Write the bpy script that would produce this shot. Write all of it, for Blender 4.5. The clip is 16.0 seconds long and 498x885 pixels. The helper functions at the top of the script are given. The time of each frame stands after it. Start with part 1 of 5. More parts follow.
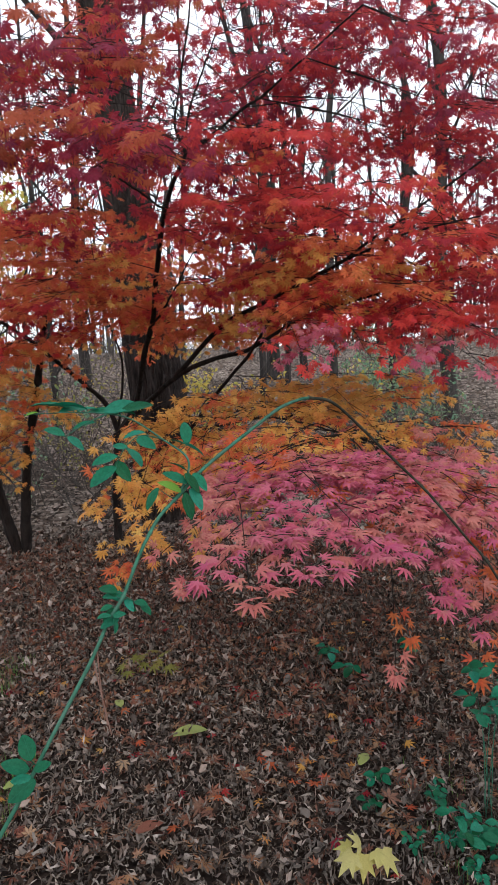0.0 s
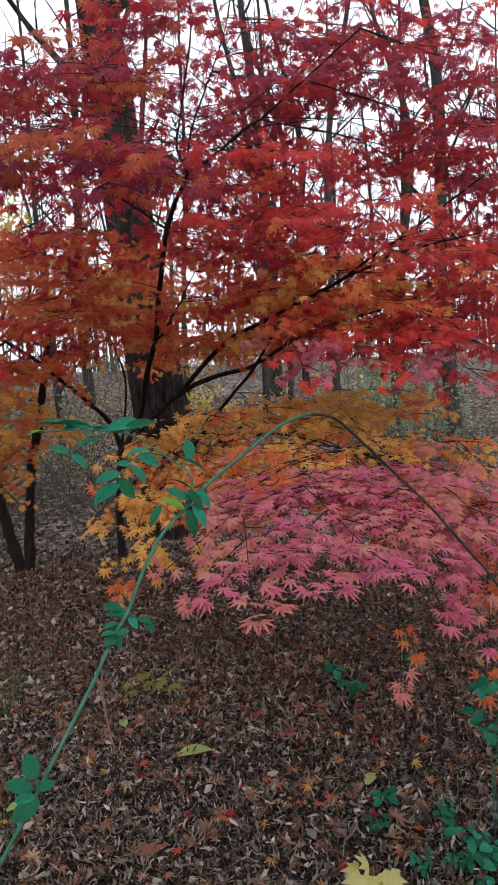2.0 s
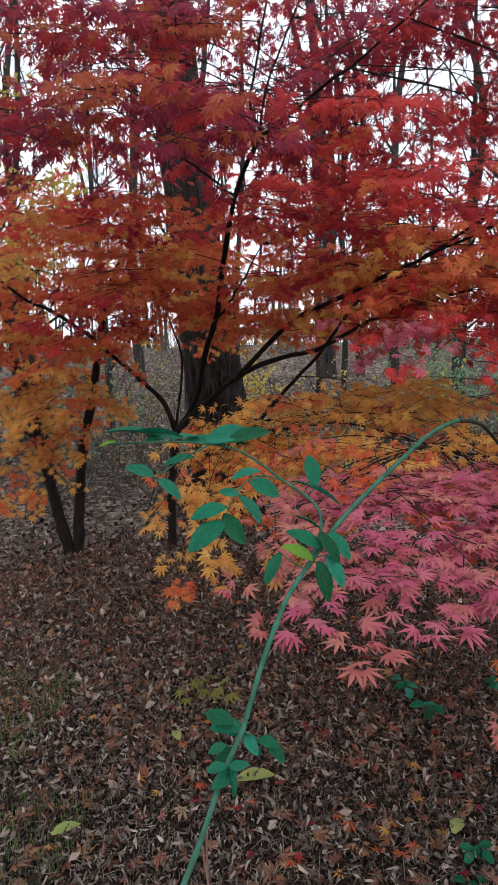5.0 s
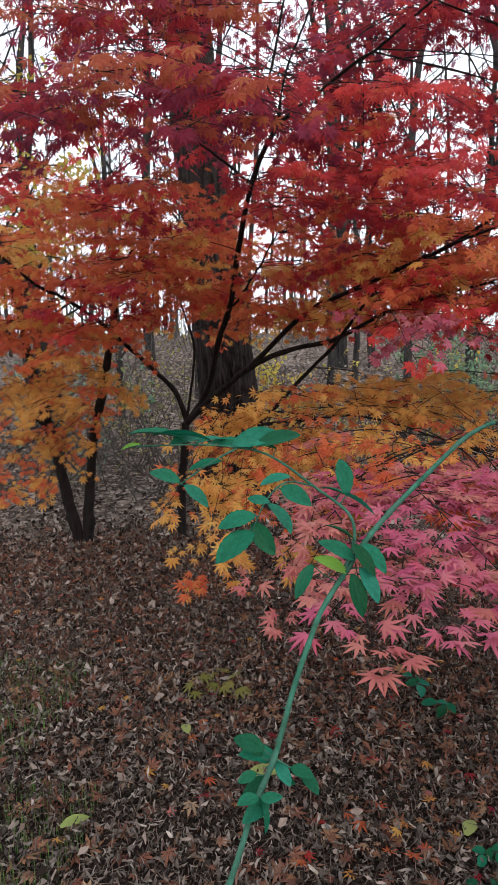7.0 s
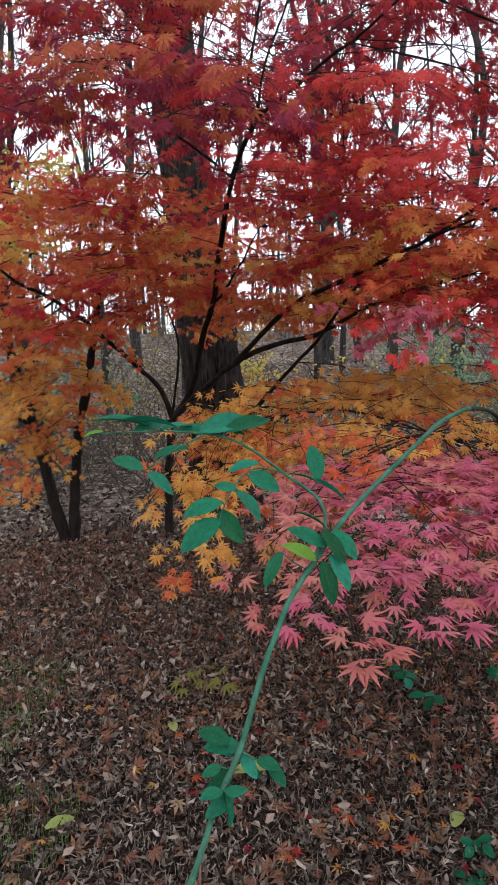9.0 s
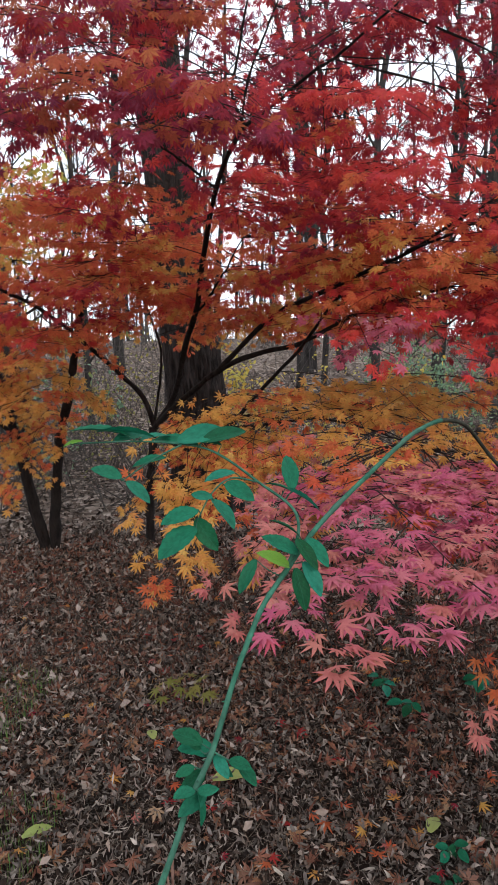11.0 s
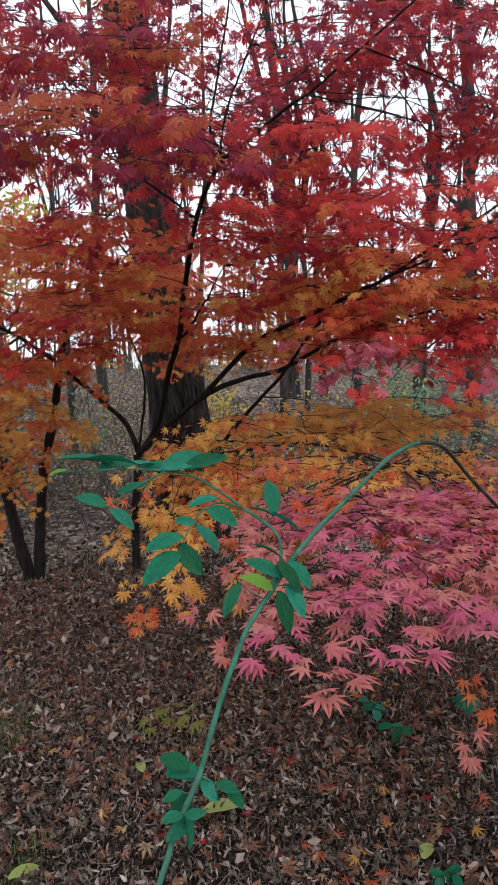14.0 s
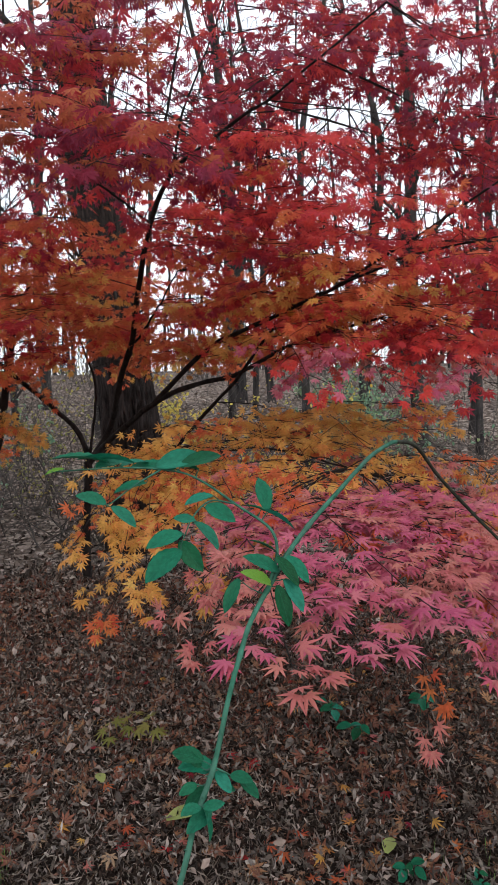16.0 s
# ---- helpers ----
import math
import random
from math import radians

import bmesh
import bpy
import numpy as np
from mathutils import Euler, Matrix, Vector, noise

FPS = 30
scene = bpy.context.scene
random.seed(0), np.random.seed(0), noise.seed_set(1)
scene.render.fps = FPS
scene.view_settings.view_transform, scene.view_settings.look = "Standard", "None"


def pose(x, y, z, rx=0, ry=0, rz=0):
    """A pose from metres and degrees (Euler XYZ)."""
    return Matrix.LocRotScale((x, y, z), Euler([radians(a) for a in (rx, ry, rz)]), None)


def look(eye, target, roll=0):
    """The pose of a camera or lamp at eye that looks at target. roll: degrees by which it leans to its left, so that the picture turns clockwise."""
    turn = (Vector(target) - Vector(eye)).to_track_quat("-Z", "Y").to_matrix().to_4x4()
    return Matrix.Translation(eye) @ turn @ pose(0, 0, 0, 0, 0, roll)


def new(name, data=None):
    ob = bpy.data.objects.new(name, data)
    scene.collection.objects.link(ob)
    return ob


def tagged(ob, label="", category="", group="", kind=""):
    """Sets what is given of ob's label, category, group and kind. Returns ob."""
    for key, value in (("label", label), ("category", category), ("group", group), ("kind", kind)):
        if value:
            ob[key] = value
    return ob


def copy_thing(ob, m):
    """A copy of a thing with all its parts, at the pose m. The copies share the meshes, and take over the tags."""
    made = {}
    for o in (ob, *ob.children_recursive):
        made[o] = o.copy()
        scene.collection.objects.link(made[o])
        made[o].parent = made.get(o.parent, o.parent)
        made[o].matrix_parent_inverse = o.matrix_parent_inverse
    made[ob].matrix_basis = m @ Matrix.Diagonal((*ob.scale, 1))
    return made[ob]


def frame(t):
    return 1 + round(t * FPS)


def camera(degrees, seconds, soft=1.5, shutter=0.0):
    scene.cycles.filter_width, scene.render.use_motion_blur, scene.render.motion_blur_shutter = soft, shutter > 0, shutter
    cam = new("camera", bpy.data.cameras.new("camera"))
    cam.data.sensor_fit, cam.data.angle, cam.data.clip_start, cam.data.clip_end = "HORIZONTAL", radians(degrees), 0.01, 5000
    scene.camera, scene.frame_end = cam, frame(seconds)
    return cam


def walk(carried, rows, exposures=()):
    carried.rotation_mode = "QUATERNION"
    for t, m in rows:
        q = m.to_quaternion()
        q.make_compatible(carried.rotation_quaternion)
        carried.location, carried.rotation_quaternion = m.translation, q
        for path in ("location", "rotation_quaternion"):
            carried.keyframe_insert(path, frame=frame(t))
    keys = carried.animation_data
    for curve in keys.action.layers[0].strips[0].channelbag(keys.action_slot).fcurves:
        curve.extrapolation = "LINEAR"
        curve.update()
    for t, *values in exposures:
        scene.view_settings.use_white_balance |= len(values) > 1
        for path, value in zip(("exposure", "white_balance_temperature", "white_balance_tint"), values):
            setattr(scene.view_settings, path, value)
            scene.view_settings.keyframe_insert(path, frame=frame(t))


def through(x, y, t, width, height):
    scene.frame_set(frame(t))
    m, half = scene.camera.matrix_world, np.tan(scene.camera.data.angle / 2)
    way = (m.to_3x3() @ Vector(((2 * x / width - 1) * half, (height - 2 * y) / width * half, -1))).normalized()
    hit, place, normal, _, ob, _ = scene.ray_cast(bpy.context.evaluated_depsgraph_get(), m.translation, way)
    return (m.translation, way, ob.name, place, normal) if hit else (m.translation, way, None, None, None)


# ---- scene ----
cam = camera(42.0, 16.0, soft=1.3)


def view(x, y, z, heading, pitch, lean):
    """The pose of the hand-held camera: heading to the left of +y, pitch above the horizon, lean."""
    return pose(x, y, z, 90 + pitch, 0, heading) @ pose(0, 0, 0, 0, 0, lean)


PATH = [
    # seconds, x, y, z, heading, pitch, lean
    (0.0, 0.000, 0.000, 1.500, 0.00, -6.00, -2.50),
    (0.5, 0.001, 0.000, 1.501, 0.20, -5.58, -2.54),
    (1.0, -0.000, 0.000, 1.501, 0.33, -5.27, -2.60),
    (1.5, -0.001, -0.003, 1.500, 0.27, -4.88, -2.72),
    (2.0, 0.001, -0.005, 1.500, 0.22, -4.52, -2.94),
    (2.5, 0.012, 0.001, 1.499, 0.48, -4.85, -3.01),
    (3.0, 0.046, 0.063, 1.499, 6.07, -4.68, -3.93),
    (3.5, 0.071, 0.093, 1.490, 10.96, -5.67, -6.78),
    (4.0, 0.020, 0.170, 1.478, 9.34, -6.22, -5.43),
    (4.2, -0.032, 0.208, 1.487, 7.15, -6.27, -4.64),
    (6.3, -0.150, 0.320, 1.551, 3.87, -6.05, 0.13),
    (6.5, -0.150, 0.320, 1.548, 4.18, -6.20, -0.03),
    (7.0, -0.148, 0.333, 1.540, 5.03, -7.15, -0.62),
    (7.5, -0.140, 0.347, 1.535, 5.03, -7.45, -0.88),
    (8.0, -0.131, 0.351, 1.529, 5.09, -6.91, -1.68),
    (8.5, -0.129, 0.347, 1.527, 4.52, -6.87, -1.46),
    (9.0, -0.127, 0.351, 1.525, 4.04, -7.36, -1.30),
    (11.5, -0.118, 0.321, 1.531, 1.91, -6.31, -0.99),
    (12.0, -0.121, 0.314, 1.531, 1.34, -6.00, -1.39),
    (12.5, -0.121, 0.315, 1.532, 1.37, -6.00, -1.29),
    (13.0, -0.120, 0.319, 1.531, 1.17, -5.68, -1.24),
    (13.5, -0.117, 0.317, 1.533, 1.29, -4.82, -1.60),
    (14.0, -0.114, 0.315, 1.532, 1.13, -4.48, -1.76),
    (14.5, -0.115, 0.318, 1.531, 1.14, -4.55, -1.54),
    (15.0, -0.129, 0.323, 1.532, 0.71, -4.50, -0.86),
    (15.5, -0.156, 0.336, 1.529, -0.91, -4.04, -2.08),
    (16.0, -0.169, 0.305, 1.525, -3.67, -4.06, -1.80),
]
walk(cam, [(t, view(*row)) for t, *row in PATH],
     exposures=[(0.0, 0.02), (1.5, 0.02), (2.0, -0.1), (2.5, -0.24), (4.2, -0.22), (6.3, -0.06), (8.0, 0.0), (14.0, -0.03), (15.2, -0.03), (16.0, -0.09)])

# ---- sky and light: a bright overcast afternoon in a leafless wood ----
SUN_HEIGHT, SUN_TURN = radians(24), radians(165)
world = bpy.data.worlds.new("overcast_sky")
scene.world = world
world.use_nodes = True
wt = world.node_tree
sky = wt.nodes.new("ShaderNodeTexSky")
sky.sky_type = "NISHITA"
sky.sun_disc = False
sky.sun_elevation, sky.sun_rotation = SUN_HEIGHT, SUN_TURN
sky.dust_density, sky.air_density = 3.0, 1.0
cloud = wt.nodes.new("ShaderNodeMix")
cloud.data_type = "RGBA"
cloud.inputs[0].default_value = 0.8
cloud.inputs[7].default_value = (9.0, 9.3, 10.0, 1)
wt.links.new(sky.outputs[0], cloud.inputs[6])
wt.links.new(cloud.outputs[2], wt.nodes["Background"].inputs[0])
wt.nodes["Background"].inputs[1].default_value = 0.215

sun = new("sun", bpy.data.lights.new("sun", "SUN"))
sun.data.energy, sun.data.angle, sun.data.color = 1.5, radians(50), (1.0, 0.96, 0.9)
sun.matrix_world = look((0, 0, 20), Vector((0, 0, 20)) - Vector((
    math.sin(SUN_TURN) * math.cos(SUN_HEIGHT), math.cos(SUN_TURN) * math.cos(SUN_HEIGHT), math.sin(SUN_HEIGHT))))


# ---- materials ----
def nodes_of(name):
    m = bpy.data.materials.new(name)
    m.use_nodes = True
    t = m.node_tree
    return m, t, t.nodes["Principled BSDF"], t.nodes["Material Output"]


def node(t, kind, **values):
    n = t.nodes.new(kind)
    for key, value in values.items():
        n.inputs[key.replace("_", " ")].default_value = value
    return n


def ramp(t, factor, stops):
    n = t.nodes.new("ShaderNodeValToRGB")
    el = n.color_ramp.elements
    while len(el) < len(stops):
        el.new(0.5)
    for e, (at, colour) in zip(el, stops):
        e.position, e.color = at, (*colour, 1)
    t.links.new(factor, n.inputs[0])
    return n.outputs[0]


def mixed(t, factor, a, b, blend="MIX"):
    n = t.nodes.new("ShaderNodeMix")
    n.data_type, n.blend_type = "RGBA", blend
    for socket, value in ((n.inputs[0], factor), (n.inputs[6], a), (n.inputs[7], b)):
        if isinstance(value, (int, float)):
            socket.default_value = value
        elif isinstance(value, tuple):
            socket.default_value = (*value, 1)
        else:
            t.links.new(value, socket)
    return n.outputs[2]


def maths(t, op, a, b=0.0, clamp=False):
    n = t.nodes.new("ShaderNodeMath")
    n.operation, n.use_clamp = op, clamp
    for socket, value in zip(n.inputs, (a, b)):
        if isinstance(value, (int, float)):
            socket.default_value = value
        else:
            t.links.new(value, socket)
    return n.outputs[0]


def each_leaf(t):
    """A number between 0 and 1 of its own for every leaf, joined or single."""
    island = t.nodes.new("ShaderNodeNewGeometry").outputs["Random Per Island"]
    single = t.nodes.new("ShaderNodeObjectInfo").outputs["Random"]
    return maths(t, "FRACT", maths(t, "ADD", island, single))


def noise_out(t, scale, detail=4.0, rough=0.6, stretch=None, kind="ShaderNodeTexNoise"):
    co = t.nodes.new("ShaderNodeTexCoord").outputs["Object"]
    if stretch:
        mp = t.nodes.new("ShaderNodeMapping")
        mp.inputs["Scale"].default_value = stretch
        t.links.new(co, mp.inputs[0])
        co = mp.outputs[0]
    n = t.nodes.new(kind)
    n.inputs["Scale"].default_value = scale
    if kind == "ShaderNodeTexNoise":
        n.inputs["Detail"].default_value, n.inputs["Roughness"].default_value = detail, rough
    t.links.new(co, n.inputs["Vector"])
    return n.outputs[0]


def bumped(t, shader, height, strength=0.5, distance=0.01):
    b = t.nodes.new("ShaderNodeBump")
    b.inputs["Strength"].default_value, b.inputs["Distance"].default_value = strength, distance
    t.links.new(height, b.inputs["Height"])
    t.links.new(b.outputs[0], shader.inputs["Normal"])


def leaf_material(name, colours, through=0.4, rough=0.5, grain=90.0, brown=(0.12, 0.05, 0.02), wear=0.25, gloss=0.2):
    """A thin leaf: a tint of its own for each, mottled, worn and letting light through."""
    m, t, bsdf, out = nodes_of(name)
    tint = ramp(t, each_leaf(t), [(i / max(1, len(colours) - 1), c) for i, c in enumerate(colours)])
    fine = noise_out(t, grain)
    tint = mixed(t, 1.0, tint, ramp(t, fine, [(0.3, (0.7, 0.7, 0.7)), (0.7, (1.15, 1.15, 1.15))]), "MULTIPLY")
    spot = ramp(t, noise_out(t, grain * 0.45, 2.0), [(0.62, (0, 0, 0)), (0.74, (wear, wear, wear))])
    tint = mixed(t, spot, tint, brown)
    t.links.new(tint, bsdf.inputs["Base Color"])
    bsdf.inputs["Roughness"].default_value = rough
    bsdf.inputs["Specular IOR Level"].default_value = gloss
    bumped(t, bsdf, fine, 0.3, 0.002)
    lit = t.nodes.new("ShaderNodeBsdfTranslucent")
    t.links.new(tint, lit.inputs["Color"])
    both = t.nodes.new("ShaderNodeMixShader")
    both.inputs[0].default_value = through
    t.links.new(bsdf.outputs[0], both.inputs[1])
    t.links.new(lit.outputs[0], both.inputs[2])
    t.links.new(both.outputs[0], out.inputs["Surface"])
    return m


def bark_material(name, dark, light, scale, stretch, strength=0.8, moss=0.0):
    m, t, bsdf, out = nodes_of(name)
    plates = noise_out(t, scale, 6.0, 0.65, stretch)
    colour = ramp(t, plates, [(0.35, dark), (0.62, light), (0.8, tuple(1.4 * c for c in light))])
    grey = ramp(t, noise_out(t, scale * 0.25, 3.0), [(0.45, (0, 0, 0)), (0.7, (0.5, 0.5, 0.5))])
    colour = mixed(t, grey, colour, tuple(0.5 * (sum(light) / 3 + c) for c in light))
    if moss:
        green = ramp(t, noise_out(t, scale * 0.4, 4.0), [(0.55, (0, 0, 0)), (0.75, (moss, moss, moss))])
        colour = mixed(t, green, colour, (0.05, 0.07, 0.03))
    t.links.new(colour, bsdf.inputs["Base Color"])
    bsdf.inputs["Roughness"].default_value = 0.9
    bsdf.inputs["Specular IOR Level"].default_value = 0.12
    bumped(t, bsdf, plates, strength, 0.02)
    return m


def maple_colour(name, colours, through=0.6):
    return leaf_material("maple_leaf_" + name, colours, through, 0.5, gloss=0.12)


PURPLE = maple_colour("purple", [(0.19, 0.02, 0.045), (0.27, 0.026, 0.052), (0.22, 0.032, 0.078), (0.33, 0.03, 0.048)], 0.5)
CRIMSON = maple_colour("crimson", [(0.33, 0.026, 0.04), (0.45, 0.036, 0.042), (0.27, 0.026, 0.055), (0.52, 0.052, 0.044)])
SCARLET = maple_colour("scarlet", [(0.6, 0.048, 0.05), (0.65, 0.07, 0.058), (0.54, 0.052, 0.07), (0.65, 0.11, 0.068)])
RUST = maple_colour("rust", [(0.68, 0.155, 0.07), (0.72, 0.21, 0.08), (0.64, 0.12, 0.07), (0.72, 0.26, 0.09)], 0.66)
BRICK = maple_colour("brick", [(0.42, 0.09, 0.05), (0.48, 0.13, 0.055), (0.37, 0.065, 0.05), (0.48, 0.16, 0.06)])
AMBER = maple_colour("amber", [(0.7, 0.35, 0.09), (0.72, 0.42, 0.11), (0.68, 0.28, 0.085), (0.74, 0.48, 0.14)])
PINK = maple_colour("pink", [(0.51, 0.1, 0.155), (0.54, 0.145, 0.21), (0.47, 0.09, 0.18), (0.54, 0.19, 0.205)], 0.45)
SALMON = maple_colour("salmon", [(0.5, 0.155, 0.14), (0.53, 0.205, 0.17), (0.48, 0.13, 0.14), (0.53, 0.24, 0.195)], 0.45)


def bramble_material():
    """A leaflet's dark glossy green with a paler rib and veins."""
    m = leaf_material("bramble_leaf", [(0.005, 0.05, 0.018), (0.01, 0.14, 0.08), (0.005, 0.06, 0.022), (0.018, 0.17, 0.115), (0.008, 0.085, 0.034)], 0.25, 0.5, 7, (0.03, 0.1, 0.04), 0.25, 0.1)
    t = m.node_tree
    co = t.nodes.new("ShaderNodeTexCoord").outputs["Object"]
    split = t.nodes.new("ShaderNodeSeparateXYZ")
    t.links.new(co, split.inputs[0])
    side = maths(t, "ABSOLUTE", split.outputs[0])
    rib = maths(t, "LESS_THAN", side, 0.008)
    veins = maths(t, "LESS_THAN", maths(t, "FRACT", maths(t, "MULTIPLY", maths(t, "SUBTRACT", split.outputs[1], maths(t, "MULTIPLY", side, 0.9)), 9.0)), 0.06)
    line = maths(t, "MULTIPLY", maths(t, "MAXIMUM", rib, veins), 0.2)
    bsdf = t.nodes["Principled BSDF"]
    old = bsdf.inputs["Base Color"].links[0].from_socket
    t.links.new(mixed(t, line, old, (0.03, 0.2, 0.13)), bsdf.inputs["Base Color"])
    return m


GREEN = bramble_material()
SHRUB = leaf_material("shrub_leaf", [(0.14, 0.27, 0.17), (0.19, 0.32, 0.21), (0.26, 0.33, 0.14)], 0.45)
YELLOW = leaf_material("yellow_leaf", [(0.6, 0.46, 0.1), (0.44, 0.42, 0.1), (0.66, 0.42, 0.08)], 0.5)
DULL = leaf_material("yellowing_leaf", [(0.3, 0.26, 0.07), (0.2, 0.23, 0.075), (0.4, 0.29, 0.06)], 0.45)
FADED = leaf_material("faded_maple_leaf", [(0.21, 0.1, 0.056), (0.27, 0.15, 0.08), (0.16, 0.065, 0.045), (0.28, 0.19, 0.12)], 0.1, 0.7, gloss=0.05)
PALE = leaf_material("pale_yellow_leaf", [(0.36, 0.34, 0.09), (0.4, 0.37, 0.15), (0.33, 0.29, 0.07)], 0.35, grain=40)
LITTER = leaf_material("dead_leaf", [(0.02, 0.014, 0.012), (0.17, 0.145, 0.13), (0.05, 0.034, 0.027), (0.007, 0.005, 0.0045), (0.15, 0.13, 0.12), (0.03, 0.02, 0.016),
                                     (0.4, 0.35, 0.31), (0.01, 0.007, 0.006), (0.27, 0.235, 0.21), (0.07, 0.048, 0.038), (0.006, 0.0045, 0.004), (0.12, 0.1, 0.09)], 0.05, 0.8, 70, gloss=0.04)
# Weathered leaf tints, made paler to carry the light of open ground.
PALE_LITTER = leaf_material("weathered_lit_leaf", [(0.232, 0.182, 0.155), (0.325, 0.271, 0.24), (0.17, 0.124, 0.101), (0.279, 0.232, 0.209)], 0.08, 0.75, 60, gloss=0.05)
RUSSET = leaf_material("russet_dead_leaf", [(0.144, 0.054, 0.0396), (0.202, 0.0936, 0.0612), (0.0936, 0.036, 0.0288), (0.245, 0.144, 0.101)], 0.1, 0.75, 70, gloss=0.05)
STRAW = leaf_material("dry_needle", [(0.195, 0.143, 0.105), (0.09, 0.06, 0.045), (0.225, 0.188, 0.158), (0.0525, 0.0375, 0.03)], 0.0, 0.8, gloss=0.05)
GRASS = leaf_material("grass_blade", [(0.07, 0.16, 0.04), (0.12, 0.22, 0.06), (0.18, 0.2, 0.08)], 0.3)
MAPLE_BARK = bark_material("maple_bark", (0.007, 0.0055, 0.0055), (0.024, 0.019, 0.018), 30, (1, 1, 0.25), 0.5)
OLD_BARK = bark_material("furrowed_bark", (0.004, 0.0034, 0.0034), (0.04, 0.031, 0.029), 34, (1, 1, 0.09), 1.0)
GREY_BARK = bark_material("grey_bark", (0.01, 0.009, 0.01), (0.045, 0.04, 0.04), 14, (1, 1, 0.25), 0.7, 0.3)
TWIG_BARK = bark_material("twig_bark", (0.03, 0.026, 0.024), (0.105, 0.092, 0.085), 14, (1, 1, 0.25), 0.4)
CANE_SKIN = bark_material("cane_skin", (0.014, 0.06, 0.038), (0.036, 0.125, 0.085), 60, (1, 1, 0.3), 0.2)
DARK_CANE = bark_material("dark_cane_skin", (0.012, 0.014, 0.01), (0.04, 0.042, 0.03), 60, (1, 1, 0.3), 0.2)
DRY_CANE = bark_material("dry_cane_skin", (0.16, 0.09, 0.07), (0.3, 0.18, 0.15), 60, (1, 1, 0.3), 0.2)


def soil_material():
    m, t, bsdf, out = nodes_of("leaf_mould")
    fine = noise_out(t, 45.0, 6.0, 0.7)
    flakes = noise_out(t, 26.0, kind="ShaderNodeTexVoronoi")
    # Near-black mould close by also puts shade into the gaps between leaves.
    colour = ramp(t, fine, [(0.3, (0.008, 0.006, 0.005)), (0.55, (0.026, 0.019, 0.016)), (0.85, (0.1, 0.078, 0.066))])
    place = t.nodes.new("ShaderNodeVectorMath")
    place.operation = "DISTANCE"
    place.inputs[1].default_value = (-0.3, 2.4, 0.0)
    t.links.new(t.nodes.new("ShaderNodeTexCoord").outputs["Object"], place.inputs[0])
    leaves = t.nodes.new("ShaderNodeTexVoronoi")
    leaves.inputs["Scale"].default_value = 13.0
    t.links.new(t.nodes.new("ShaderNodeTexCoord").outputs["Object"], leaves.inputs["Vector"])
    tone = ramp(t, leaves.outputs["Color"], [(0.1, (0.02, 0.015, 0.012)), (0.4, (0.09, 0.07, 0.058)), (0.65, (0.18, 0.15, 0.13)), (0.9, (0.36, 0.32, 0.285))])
    # Leaf-coloured cells replace the dark mould with distance from the point.
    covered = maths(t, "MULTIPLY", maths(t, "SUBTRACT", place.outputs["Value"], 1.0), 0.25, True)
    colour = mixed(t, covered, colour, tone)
    far = ramp(t, noise_out(t, 0.5, 5.0), [(0.35, (0.65, 0.6, 0.6)), (0.7, (1.25, 1.2, 1.15))])
    colour = mixed(t, 1.0, colour, far, "MULTIPLY")
    t.links.new(colour, bsdf.inputs["Base Color"])
    bsdf.inputs["Roughness"].default_value = 0.95
    bsdf.inputs["Specular IOR Level"].default_value = 0.08
    bumped(t, bsdf, flakes, 0.9, 0.03)
    return m


SOIL = soil_material()


# ---- building tools ----
def mesh_of(name, verts, faces, material):
    """A mesh from arrays: verts (n, 3), faces (m, 3 or 4)."""
    me = bpy.data.meshes.new(name)
    verts, faces = np.asarray(verts, np.float32), np.asarray(faces, np.int32)
    k = faces.shape[1]
    me.vertices.add(len(verts))
    me.vertices.foreach_set("co", verts.ravel())
    me.loops.add(faces.size)
    me.loops.foreach_set("vertex_index", faces.ravel())
    me.polygons.add(len(faces))
    me.polygons.foreach_set("loop_start", np.arange(0, faces.size, k, dtype=np.int32))
    me.polygons.foreach_set("loop_total", np.full(len(faces), k, np.int32))
    me.update(calc_edges=True)
    me.validate()
    me.materials.append(material)
    return me


def part(name, me, parent, label="", kind="", smooth=False):
    ob = new(name, me)
    ob.parent = parent
    ob.matrix_parent_inverse = parent.matrix_world.inverted()
    if smooth:
        me.polygons.foreach_set("use_smooth", np.ones(len(me.polygons), bool))
    return tagged(ob, label, kind=kind)


def thing(name, place, label, category, group="", kind=""):
    """An Empty at the base of a thing, that holds its parts."""
    ob = new(name)
    ob.matrix_world = Matrix.Translation(place)
    bpy.context.view_layer.update()
    return tagged(ob, label, category, group, kind)


def spline(points, n):
    """n points on a smooth curve through the given ones."""
    p = np.asarray(points, float)
    if len(p) == 2:
        return p[0] + np.linspace(0, 1, n)[:, None] * (p[1] - p[0])
    q = np.vstack([2 * p[0] - p[1], p, 2 * p[-1] - p[-2]])
    s = np.linspace(0, len(p) - 1 - 1e-6, n)
    i = s.astype(int)
    u = (s - i)[:, None]
    a, b, c, d = q[i], q[i + 1], q[i + 2], q[i + 3]
    return 0.5 * (2 * b + (c - a) * u + (2 * a - 5 * b + 4 * c - d) * u**2 + (3 * b - a - 3 * c + d) * u**3)


